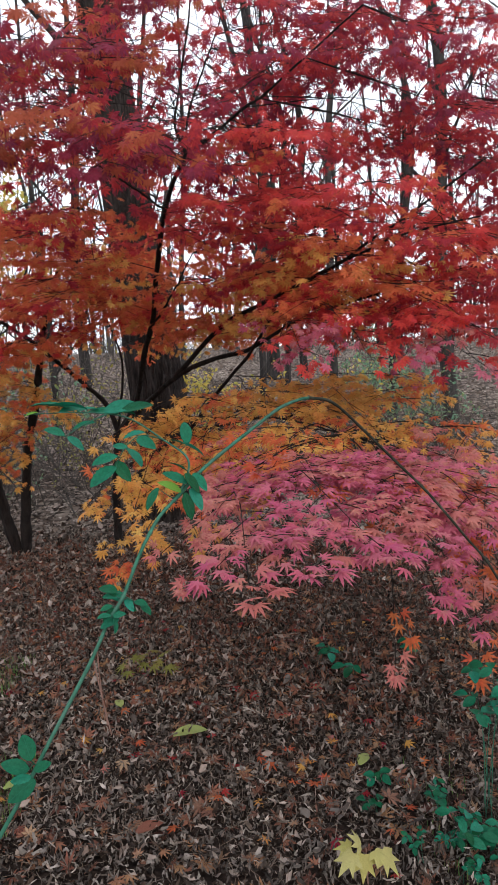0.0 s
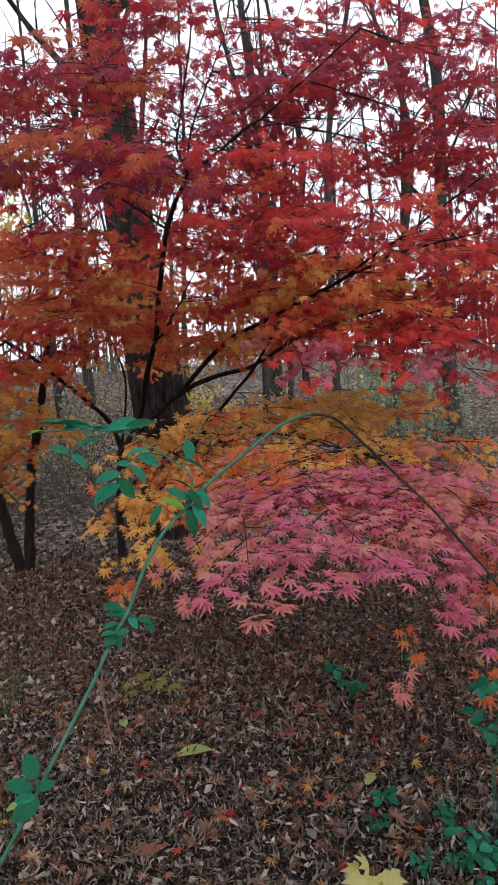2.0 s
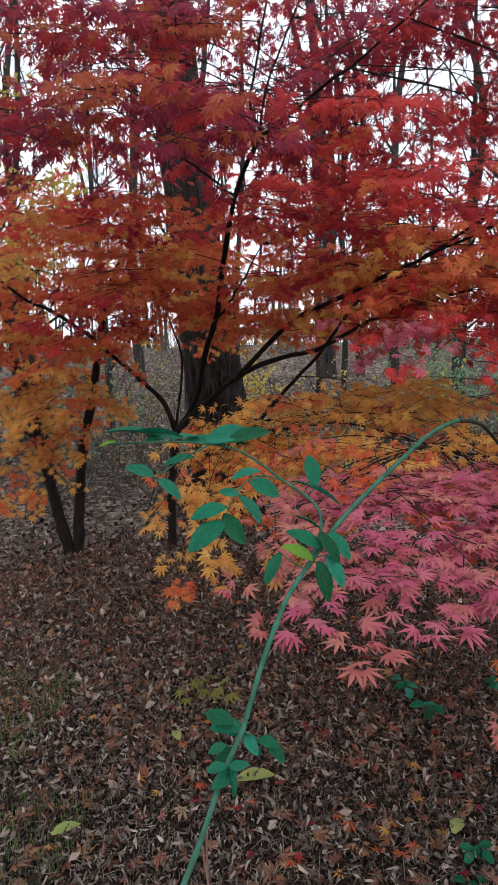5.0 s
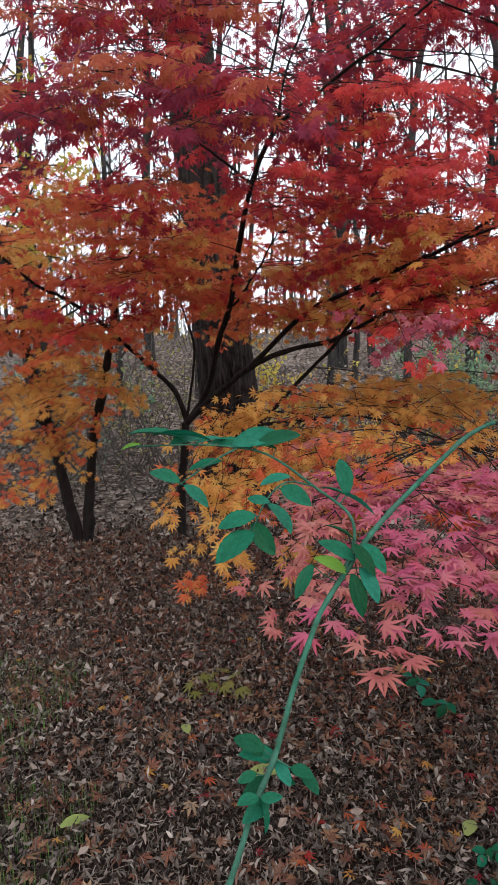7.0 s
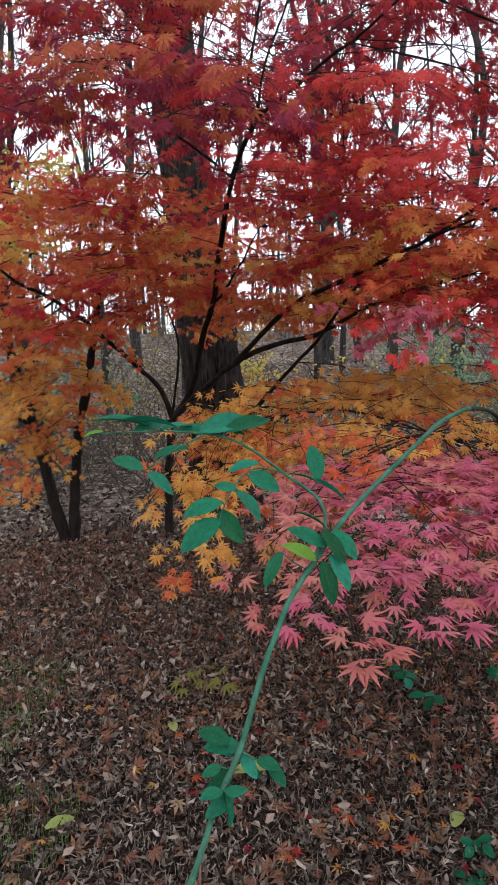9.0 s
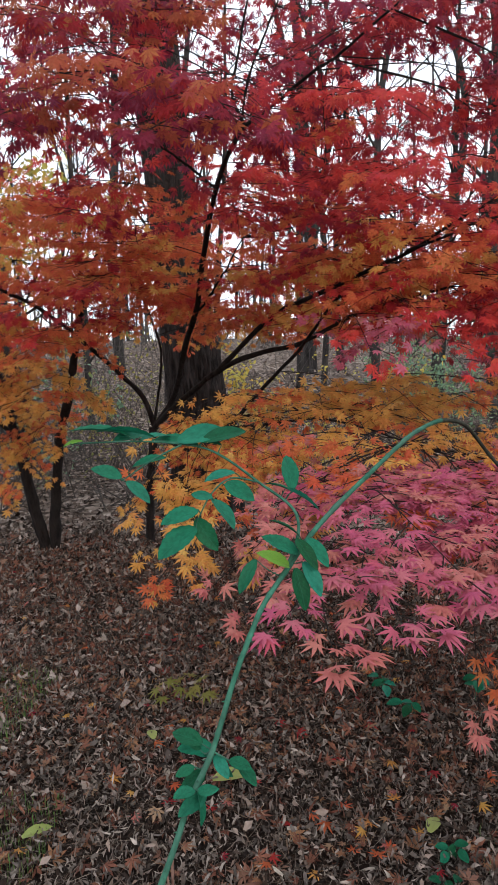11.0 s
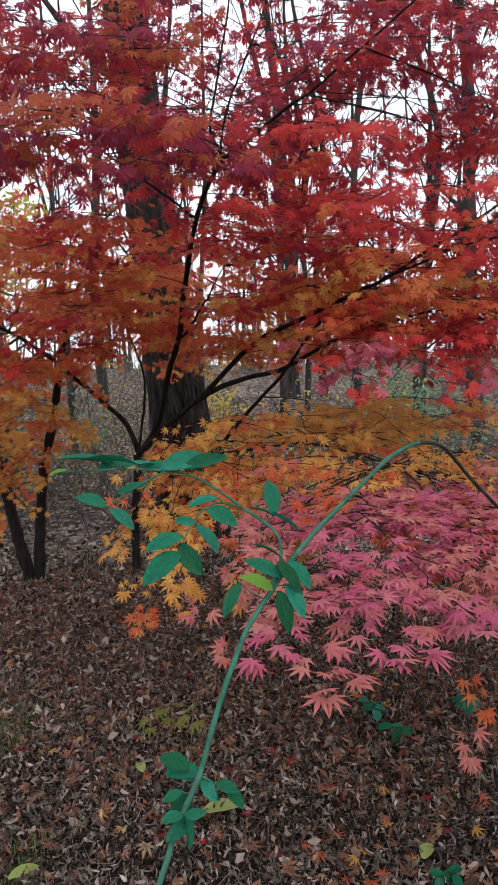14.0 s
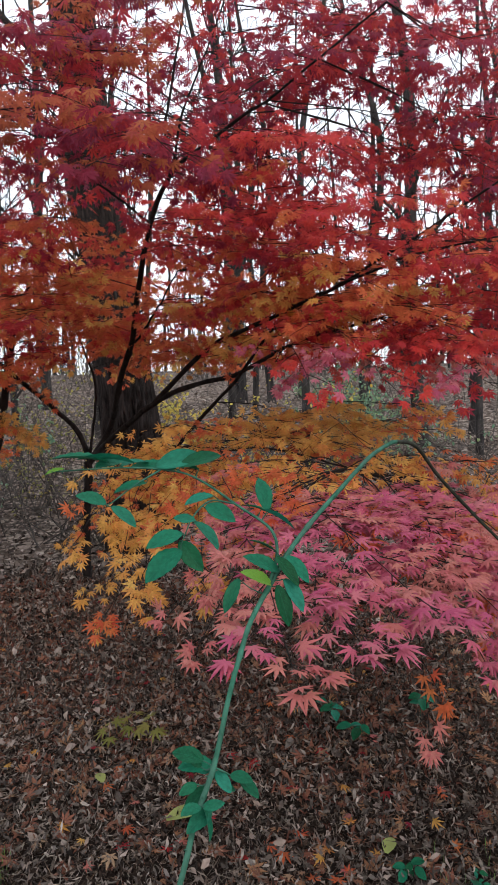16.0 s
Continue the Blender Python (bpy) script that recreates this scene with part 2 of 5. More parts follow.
class Heap:
    """Collects pieces of one mesh."""

    def __init__(self):
        self.verts, self.faces, self.count = [], [], 0

    def add(self, verts, faces):
        self.verts.append(verts)
        self.faces.append(np.asarray(faces) + self.count)
        self.count += len(verts)

    def tube(self, path, radii, sides=6, rough=0.0, rng=None):
        path = np.asarray(path, float)
        n = len(path)
        radii = np.broadcast_to(np.asarray(radii, float), (n,))
        way = np.gradient(path, axis=0)
        way /= np.linalg.norm(way, axis=1, keepdims=True) + 1e-9
        helper = np.where(np.abs(way[:, 2:]) > 0.9, [[1.0, 0, 0]], [[0, 0, 1.0]])
        a = np.cross(way, helper)
        a /= np.linalg.norm(a, axis=1, keepdims=True) + 1e-9
        b = np.cross(way, a)
        ang = np.linspace(0, 2 * np.pi, sides, endpoint=False)
        r = radii[:, None] * (1 + (rough * rng.normal(size=(n, sides)) if rough else 0))
        ring = path[:, None] + r[..., None] * (np.cos(ang)[None, :, None] * a[:, None] + np.sin(ang)[None, :, None] * b[:, None])
        i, j = np.meshgrid(np.arange(n - 1), np.arange(sides), indexing="ij")
        k = (j + 1) % sides
        quads = np.stack([i * sides + j, i * sides + k, (i + 1) * sides + k, (i + 1) * sides + j], -1).reshape(-1, 4)
        self.add(ring.reshape(-1, 3), quads)

    def mesh(self, name, material):
        return mesh_of(name, np.concatenate(self.verts), np.concatenate(self.faces), material)


def turns(way, up):
    """Rotations (n, 3, 3) whose y looks along way and whose z leans to up."""
    y = way / (np.linalg.norm(way, axis=1, keepdims=True) + 1e-9)
    x = np.cross(y, up)
    x /= np.linalg.norm(x, axis=1, keepdims=True) + 1e-9
    return np.stack([x, y, np.cross(x, y)], -1)


def palm_leaf(fine):
    """A seven-lobed maple leaf of unit reach in the xy plane, with its stalk towards -y."""
    angles = np.radians([-118, -76, -37, 0, 37, 76, 118])
    reach = [0.46, 0.78, 0.95, 1.0, 0.95, 0.78, 0.46]
    verts, faces = [(0, 0, 0.05)], []

    def spot(angle, r, z):
        verts.append((math.sin(angle) * r, math.cos(angle) * r, z))
        return len(verts) - 1

    cuts = np.concatenate([[angles[0] - 0.35], (angles[1:] + angles[:-1]) / 2, [angles[-1] + 0.35]])
    notch = [spot(a, 0.17 if n in (0, 7) else 0.26, 0.0) for n, a in enumerate(cuts)] if fine else None
    for n, (a, r) in enumerate(zip(angles, reach)):
        tip = spot(a, r, -0.2 * r * r)
        half = 0.21 if fine else 0.27
        left, right = spot(a - half, 0.52 * r, -0.05), spot(a + half, 0.52 * r, -0.05)
        if fine:
            rib = spot(a, 0.5 * r, 0.02)
            faces += [(0, notch[n], rib), (notch[n], left, rib), (left, tip, rib), (rib, tip, right), (rib, right, notch[n + 1]), (0, rib, notch[n + 1])]
        else:
            faces += [(0, left, tip), (0, tip, right)]
    s1, s2 = spot(math.pi, 0.6, 0.1), spot(math.pi + 0.05, 0.6, 0.1)
    faces.append((0, s1, s2))
    return np.array(verts), np.array(faces)


def oval_leaf(length, width, curl, fold, rows=5, saw=0.0):
    """An oval leaf from the origin along +y, bent and folded."""
    verts, faces = [], []
    for n in range(rows + 1):
        u = n / rows
        half = width / 2 * math.sin(math.pi * min(1, u * 0.94 + 0.06)) ** 0.8 * (1 + saw * (-1) ** n)
        y, z = length * math.sin(curl * u) / curl if abs(curl) > 0.01 else length * u, -length * (1 - math.cos(curl * u)) / (curl or 1)
        verts += [(-half, y, z + fold * half), (0, y, z), (half, y, z + fold * half)]
    for n in range(rows):
        a = 3 * n
        faces += [(a, a + 1, a + 4, a + 3), (a + 1, a + 2, a + 5, a + 4)]
    return np.array(verts), np.array(faces)


def scattered(shape, places, rots, sizes):
    """Copies of a shape as one set of arrays."""
    verts, faces = shape
    v = np.einsum("nij,kj->nki", rots, verts) * np.asarray(sizes)[:, None, None] + np.asarray(places)[:, None]
    f = faces[None] + (np.arange(len(places)) * len(verts))[:, None, None]
    return v.reshape(-1, 3), f.reshape(-1, faces.shape[1])


FINE_LEAF, PLAIN_LEAF = palm_leaf(True), palm_leaf(False)


# ---- the ground: one sheet that climbs gently behind the big tree and runs to the horizon ----
def ground_z(x, y):
    x, y = np.asarray(x, float), np.asarray(y, float)
    rise = np.clip(y - 8.5, 0, None)
    bank = 3.7 * (1 - np.exp(-((rise / 19) ** 1.3)))
    bumps = 0.012 * np.sin(2.3 * x + 0.7) * np.sin(1.9 * y) + 0.008 * np.sin(5.1 * x + 3.3 * y) + 0.03 * np.sin(0.7 * x + 0.4 * y) * np.clip(y - 4, 0, 4) / 4
    return bank + bumps


def steps(*stretches):
    return np.unique(np.concatenate([np.linspace(a, b, n) for a, b, n in stretches]).round(3))


gx, gy = steps((-300, -40, 14), (-40, -6, 35), (-6, 6, 121), (6, 40, 35), (40, 300, 14)), steps((-200, -10, 10), (-10, 0, 21), (0, 14, 141), (14, 60, 47), (60, 400, 18))
xx, yy = np.meshgrid(gx, gy)
cells = np.arange(xx.size).reshape(xx.shape)
quads = np.stack([cells[:-1, :-1], cells[:-1, 1:], cells[1:, 1:], cells[1:, :-1]], -1).reshape(-1, 4)
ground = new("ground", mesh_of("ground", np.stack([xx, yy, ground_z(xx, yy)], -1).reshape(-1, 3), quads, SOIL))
ground.data.polygons.foreach_set("use_smooth", np.ones(len(ground.data.polygons), bool))
tagged(ground, "dark forest soil and leaf mould under fallen leaves", "ground", kind="structure")


# ---- the big furrowed trunk ----
def big_tree():
    rng = np.random.default_rng(5)
    tree = thing("large_tree", (-0.86, 7.0, 0), "large tree with dark, deeply furrowed bark behind the maple", "tree")
    path = spline([(-0.84, 7, -0.15), (-0.91, 7, 0.93), (-1.05, 7, 2.2), (-1.17, 7, 3.45), (-1.28, 7, 4.65), (-1.5, 7.05, 7.5), (-1.75, 7.2, 13)], 330)
    sides = 190
    ang = np.linspace(0, 2 * np.pi, sides, endpoint=False)
    z = path[:, 2]
    radius = np.interp(z, [-0.2, 0.1, 0.5, 1.2, 3, 5, 9, 13], [0.45, 0.39, 0.335, 0.3, 0.25, 0.22, 0.16, 0.06])
    deep = np.empty((len(path), sides))
    for i, h in enumerate(z):
        for j, a in enumerate(ang):
            q = Vector((math.cos(a) * 5.5, math.sin(a) * 5.5, h * 1.5))
            wave = q + 0.5 * noise.noise_vector(q * 0.7)
            ridge = abs(noise.noise(Vector((wave.x * 4.6, wave.y * 4.6, h * 2.6))))
            deep[i, j] = -0.042 * max(0.0, 0.2 - ridge) / 0.2 + 0.02 * noise.noise(q * 2.5)
    r = radius[:, None] + deep * np.clip(radius[:, None] / 0.28, 0.3, 1.1)
    ring = path[:, None] + r[..., None] * np.stack([np.cos(ang), np.sin(ang), 0 * ang], -1)[None]
    i, j = np.meshgrid(np.arange(len(path) - 1), np.arange(sides), indexing="ij")
    k = (j + 1) % sides
    quads = np.stack([i * sides + j, i * sides + k, (i + 1) * sides + k, (i + 1) * sides + j], -1).reshape(-1, 4)
    part("trunk", mesh_of("big_trunk", ring.reshape(-1, 3), quads, OLD_BARK), tree)
    for start, end, thick in (((-1.2, 6.9, 3.0), (-0.75, 6.6, 4.2), 0.06), ((-1.25, 7, 4.4), (-2.6, 6.8, 6.2), 0.05), ((-1.35, 7.1, 5.4), (-0.2, 7.6, 7.4), 0.05),
                              ((-1.5, 7.1, 7.4), (-3.2, 7.9, 9.5), 0.05), ((-1.5, 7.1, 8.2), (0.6, 6.4, 10.4), 0.05), ((-1.6, 7.1, 9.4), (-2.3, 5.4, 11.6), 0.04)):
        heap = Heap()
        a, b = np.array(start), np.array(end)
        mid = (a + b) / 2 + rng.normal(0, 0.12, 3)
        line = spline([a, mid, b], 12)
        heap.tube(line, np.linspace(thick, 0.012, 12), 7, 0.08, rng)
        for n in range(9):
            p = line[rng.integers(4, 12)]
            way = (b - a) * rng.uniform(0.15, 0.4) + rng.normal(0, 0.35, 3)
            heap.tube(spline([p, p + way * 0.5 + rng.normal(0, 0.05, 3), p + way], 6), np.linspace(0.012, 0.003, 6), 4)
        part("limb", heap.mesh("big_limb", OLD_BARK), tree)


big_tree()


# ---- leafless trees of the wood ----
def branching(heap, start, way, length, thick, level, rng, spread):
    n = 6 if level > 1 else 4
    pts, p, d = [start], np.array(start, float), way / np.linalg.norm(way)
    for _ in range(n):
        d = d + rng.normal(0, 0.16, 3) + np.array([0, 0, 0.07])
        d /= np.linalg.norm(d)
        p = p + d * length / n
        pts.append(p)
    line = np.array(pts)
    heap.tube(line, np.linspace(thick, thick * 0.3, len(line)), 5 if level > 1 else 3)
    if level == 0:
        return
    for _ in range(int(rng.integers(3, 6))):
        at = rng.uniform(0.25, 0.98)
        k = int(at * n)
        q = line[k] + (line[min(k + 1, n)] - line[k]) * (at * n - k)
        side = rng.normal(0, 1, 3)
        side[2] = abs(side[2]) * 0.5 + 0.25
        branching(heap, q, d * 0.5 + side * spread / np.linalg.norm(side), length * rng.uniform(0.35, 0.6) * (1.1 - 0.4 * at), thick * 0.5 * (1.05 - 0.5 * at), level - 1, rng, spread)


def bare_tree(seed, height, radius, lean, first, limbs, label):
    rng = np.random.default_rng(seed)
    tree = thing("bare_tree", (0, 0, 0), label, "tree", "bare trees of the wood")
    wob = rng.normal(0, 0.02 * height, (4, 2))
    path = spline([(0, 0, -0.3), (lean * 0.2 + wob[0, 0] * 0.3, wob[0, 1] * 0.3, height * 0.2), (lean * 0.45 + wob[1, 0] * 0.6, wob[1, 1] * 0.6, height * 0.45),
                   (lean * 0.7 + wob[2, 0], wob[2, 1], height * 0.7), (lean + wob[3, 0], wob[3, 1], height)], 36)
    heap = Heap()
    heap.tube(path, radius * np.interp(np.linspace(0, 1, 36), [0, 0.04, 0.5, 1], [1.35, 1.05, 0.75, 0.12]), 12, 0.035, rng)
    part("trunk", heap.mesh("bare_trunk", GREY_BARK), tree, smooth=True)
    for n in range(limbs):
        at = first + (0.97 - first) * (n + rng.uniform(0, 0.8)) / limbs
        a = n * 2.4 + rng.uniform(-0.5, 0.5)
        heap = Heap()
        p = path[int(at * 35)]
        branching(heap, p, np.array([math.cos(a), math.sin(a), rng.uniform(0.5, 1.5)]), height * rng.uniform(0.16, 0.3) * (1.25 - at), radius * 0.42 * (1.15 - at), 2, rng, 0.9)
        part("limb", heap.mesh("bare_limb", GREY_BARK), tree)
    return tree


KINDS = [
    bare_tree(11, 15, 0.145, -1.0, 0.3, 15, "tall leafless tree with a straight grey trunk"),
    bare_tree(12, 13, 0.075, 0.4, 0.2, 14, "slender leafless tree with fine grey branches"),
    bare_tree(13, 10, 0.055, -0.7, 0.12, 16, "thin young leafless tree branching from low down"),
    bare_tree(14, 14, 0.095, 0.9, 0.18, 16, "leafless tree with forked grey limbs"),
]


def plant_tree(kind, x, y, turn=0.0, size=1.0):
    m = Matrix.Translation((x, y, float(ground_z(x, y)))) @ Matrix.Rotation(turn, 4, "Z") @ Matrix.Scale(size, 4)
    made = copy_thing(KINDS[kind], Matrix.Identity(4))
    made.matrix_basis = m
    return made


for kind, x, y, turn, size in ((0, 3.97, 12.5, 0.0, 0.95), (3, 2.9, 13.0, 1.2, 0.9), (1, 4.7, 11.6, 0.5, 0.9), (2, 3.3, 14.2, 2.6, 1.2), (1, 0.35, 13.6, 4.0, 1.0), (3, -2.5, 14.6, 5.2, 1.0), (1, 5.9, 12.4, 3.1, 1.0), (2, 1.0, 16.0, 0.4, 1.3), (3, 0.9, 18.5, 2.0, 1.1), (2, -1.6, 17.0, 3.3, 1.3), (1, 1.5, 10.9, 1.0, 0.95), (2, -3.6, 12.4, 0.0, 1.1), (1, -1.45, 11.4, 2.0, 0.9), (3, -4.75, 9.4, 3.6, 0.75), (3, -5.3, 9.2, 0.8, 1.0), (1, -4.4, 10.6, 2.2, 0.9), (2, -5.0, 11.6, 4.2, 1.3), (2, -6.2, 12.5, 1.0, 1.2), (3, 5.3, 13.4, 0.3, 0.9),
                               (1, 6.3, 20.0, 4.0, 1.0), (2, 7.4, 18.6, 1.0, 1.2), (3, -5.9, 11.2, 2.8, 1.0), (2, 6.6, 14.2, 3.0, 1.2),
                               (2, 2.6, 19.5, 2.2, 1.3), (0, -4.6, 19.0, 1.7, 1.0)):
    plant_tree(kind, x, y, turn, size)
scatter = random.Random(8)
for n in range(36):
    far = scatter.uniform(0, 1)
    y = 14 + 32 * far
    x = scatter.uniform(-0.72, 0.72) * y
    plant_tree(scatter.randrange(4), x, y, scatter.uniform(0, 6.28), scatter.uniform(0.85, 1.25))
# Trees added out of view behind the camera, to close the wood.
for n in range(11):
    a = scatter.uniform(2.2, 6.9)
    r = scatter.uniform(12, 24)
    x, y = r * math.cos(a + 1.2), r * math.sin(a + 1.2)
    if y < 5 and abs(x) + abs(y) > 7:
        plant_tree(scatter.randrange(4), x, y, scatter.uniform(0, 6.28), scatter.uniform(0.9, 1.2))
for n, kind in enumerate(KINDS):
    x, y = ((-8.5, 15.5), (9.4, 15.6), (-10.2, 22.0), (11.5, 24.0))[n]
    kind.matrix_basis = Matrix.Translation((x, y, float(ground_z(x, y))))


def leaning_tree():
    rng = np.random.default_rng(3)
    tree = thing("leaning_tree", (-3.6, 9.0, 0), "dark leaning tree trunk with yellowing leaves", "tree")
    path = spline([(-3.55, 9, -0.1), (-3.62, 9, 1.2), (-3.85, 9, 2.1), (-4.2, 9, 3.0), (-4.5, 9, 4.6), (-4.6, 9, 7.5)], 30)
    heap = Heap()
    heap.tube(path, np.linspace(0.12, 0.035, 30), 10, 0.05, rng)
    part("trunk", heap.mesh("leaning_trunk", MAPLE_BARK), tree, smooth=True)
    for n in range(15):
        p = path[rng.integers(8, 29)]
        end = p + np.array([rng.uniform(-1.3, 1.6), rng.uniform(-1.2, 0.6), rng.uniform(-0.2, 0.9)])
        heap, leaves = Heap(), []
        line = spline([p, (p + end) / 2 + (0, 0, 0.15), end], 9)
        heap.tube(line, np.linspace(0.025, 0.004, 9), 5)
        for k in range(8):
            q = line[rng.integers(2, 9)]
            tip = q + rng.normal(0, 0.28, 3)
            heap.tube(spline([q, tip], 3), [0.005, 0.003, 0.002], 3)
            leaves.append(q + (tip - q) * rng.uniform(0.2, 1.1, (26, 1)) + rng.normal(0, 0.09, (26, 3)))
        limb = part("limb", heap.mesh("leaning_limb", MAPLE_BARK), tree)
        spots = np.concatenate(leaves)
        v, f = scattered(oval_leaf(0.085, 0.05, 0.6, 0.3, 3), spots, turns(rng.normal(0, 1, (len(spots), 3)), rng.normal(0, 0.4, (len(spots), 3)) + (0, 0, 1)), rng.uniform(0.7, 1.2, len(spots)))
        part("foliage", mesh_of("yellow_foliage", v, f, YELLOW), limb, "thin yellow-green leaves", "stuff")


leaning_tree()


# ---- undergrowth ----
def bush(x, y, height, width, stems, material, leaves, leaf, seed, name, label, category="shrub"):
    rng = np.random.default_rng(seed)
    z0 = float(ground_z(x, y))
    shrub = thing(name, (x, y, z0), label, category)
    spots = []
    for n in range(stems):
        foot = np.array([x + rng.normal(0, 0.12 * width), y + rng.normal(0, 0.12 * width), z0 - 0.03])
        top = np.array([x + rng.normal(0, 0.4 * width), y + rng.normal(0, 0.4 * width), z0 + height * rng.uniform(0.6, 1.1)])
        line = spline([foot, (foot + top) / 2 + rng.normal(0, 0.1, 3), top], 9)
        wood = Heap()
        wood.tube(line, np.linspace(0.008, 0.0025, 9), 4)
        for k in range(7):
            q = line[rng.integers(2, 9)]
            tip = q + rng.normal(0, 0.22 * width, 3) + (0, 0, 0.08)
            wood.tube(spline([q, (q + tip) / 2 + rng.normal(0, 0.03, 3), tip], 4), np.linspace(0.0035, 0.0015, 4), 3)
            if leaves:
                spots.append(q + (tip - q) * rng.uniform(0.1, 1.1, (leaves, 1)) + rng.normal(0, 0.03, (leaves, 3)))
        part("stem", wood.mesh("shrub_stem", TWIG_BARK), shrub)
    if leaves:
        spots = np.concatenate(spots)
        v, f = scattered(oval_leaf(leaf, leaf * 0.55, 0.6, 0.3, 3), spots, turns(rng.normal(0, 1, (len(spots), 3)), rng.normal(0, 0.5, (len(spots), 3)) + (0, 0, 1)), rng.uniform(0.6, 1.2, len(spots)))
        part("foliage", mesh_of("shrub_foliage", v, f, material), shrub, kind="stuff")


bush(2.35, 11.2, 1.9, 1.6, 14, SHRUB, 20, 0.075, 21, "green_shrub", "grey-green leafy shrub on the forest floor")
bush(3.1, 10.6, 1.0, 1.2, 9, SHRUB, 8, 0.07, 22, "green_shrub", "low grey-green leafy shrub on the forest floor")
bush(1.7, 9.4, 1.75, 0.9, 7, YELLOW, 5, 0.07, 23, "yellow_shrub", "thin shrub with sparse yellow leaves")
bush(-0.5, 9.2, 1.5, 1.0, 9, YELLOW, 18, 0.06, 24, "yellow_shrub", "thin shrub with yellow leaves behind the large tree")
bush(-1.7, 8.6, 1.5, 1.3, 10, DULL, 9, 0.05, 27, "yellow_shrub", "low twiggy shrub with small yellow-green leaves")
bush(-3.2, 8.2, 1.8, 1.5, 11, SHRUB, 6, 0.07, 28, "green_shrub", "twiggy shrub with dull green leaves behind the maples")
bush(0.3, 8.6, 1.3, 1.2, 10, YELLOW, 9, 0.05, 29, "yellow_shrub", "low shrub with bright yellow leaves beside the large tree")
bush(-2.6, 9.3, 2.1, 1.5, 11, DULL, 10, 0.055, 25, "yellow_shrub", "thin shrub with yellowing leaves")
bush(-4.9, 8.6, 2.7, 1.6, 10, YELLOW, 5, 0.09, 26, "yellow_shrub", "tall thin shrub with yellowing leaves")
for n, (x, y, h) in enumerate(((-1.75, 7.2, 0.8), (-2.7, 7.6, 1.0), (-1.5, 7.0, 0.7), (-2.9, 7.1, 0.8), (-1.0, 8.3, 1.1), (0.1, 7.6, 0.9), (1.7, 8.2, 1.0), (-2.2, 8.9, 1.3), (2.6, 8.6, 1.1), (0.9, 9.2, 1.0), (3.2, 9.4, 1.0), (-3.9, 7.4, 1.0), (-5.2, 7.6, 1.2),
                               (0.5, 12.5, 1.3), (-2.0, 11.6, 1.4), (-1.2, 10.2, 1.2), (-3.2, 10.6, 1.5), (1.4, 10.4, 1.2), (2.4, 12.2, 1.5), (-4.2, 9.8, 1.4), (3.6, 12.8, 1.4), (-0.2, 11.2, 1.3), (-2.6, 13.4, 1.7), (4.6, 11.2, 1.3), (-0.6, 14.5, 1.6), (-3.6, 13.5, 1.8), (4.4, 16.0, 2.0), (-5.4, 15.6, 2.2), (7.0, 15.6, 2.2))):
    bush(x, y, h, 1.1 + 0.04 * y, 9, None, 0, 0, 40 + n, "bare_shrub", "tangle of bare grey-brown twigs")


def far_woods():
    """The hazy thicket of poles and twigs on the rise, plus an unseen ring."""
    rng = np.random.default_rng(77)
    heap = Heap()
    for n in range(480):
        if n < 190:
            y = rng.uniform(30, 75)
            x = rng.uniform(-0.75, 0.75) * y
        else:
            # Added out of view, to close the place and block sky behind the camera.
            a, r = rng.uniform(2.5, 6.9), rng.uniform(17, 34)
            x, y = r * math.cos(a), r * math.sin(a)
        z = float(ground_z(x, y))
        h = rng.uniform(5, 15)
        lean = rng.normal(0, 0.06, 2) * h
        heap.tube(spline([(x, y, z - 0.3), (x + lean[0] * 0.4 + rng.normal(0, 0.15), y + lean[1] * 0.4, z + h * 0.5), (x + lean[0], y + lean[1], z + h)], 6), np.linspace(rng.uniform(0.05, 0.16), 0.02, 6), 4)
        for k in range(15):
            at = rng.uniform(0.25, 0.95)
            q = np.array([x + lean[0] * at, y + lean[1] * at, z + h * at])
            heap.tube(spline([q, q + rng.normal(0, 0.8, 3) + (0, 0, 1.1)], 3), np.linspace(0.022, 0.006, 3), 3)
    for n in range(420):
        y = rng.uniform(23, 60)
        x = rng.uniform(-0.75, 0.75) * y
        z = float(ground_z(x, y))
        for k in range(6):
            top = np.array([x, y, z]) + rng.normal(0, 0.7, 3) * (1, 1, 0) + (0, 0, rng.uniform(0.8, 3.2))
            heap.tube(spline([(x + rng.normal(0, 0.3), y, z - 0.05), (np.array([x, y, z]) + top) / 2 + rng.normal(0, 0.2, 3), top], 4), np.linspace(0.012, 0.004, 4), 3)
    tagged(new("far_woods", heap.mesh("far_woods", TWIG_BARK)), "distant thicket of leafless grey trees, with an added unseen ring behind", "trees", kind="stuff")


far_woods()


def dead_stub(x, y, height, thick):
    """A snapped dead stem that stands in the litter."""
    rng = np.random.default_rng(17)
    z0 = float(ground_z(x, y))
    stub = thing("dead_stub", (x, y, z0), "short dark snapped stem standing in the litter", "stump")
    heap = Heap()
    path = spline([(x, y, z0 - 0.05), (x + 0.01, y, z0 + height * 0.5), (x - 0.01, y, z0 + height)], 14)
    heap.tube(path, np.interp(np.linspace(0, 1, 14), [0, 0.15, 0.9, 1], [1.3, 1.0, 0.85, 0.1]) * thick, 9, 0.08, rng)
    part("stem", heap.mesh("dead_stub", OLD_BARK), stub, smooth=True)


dead_stub(2.95, 10.3, 0.42, 0.045)


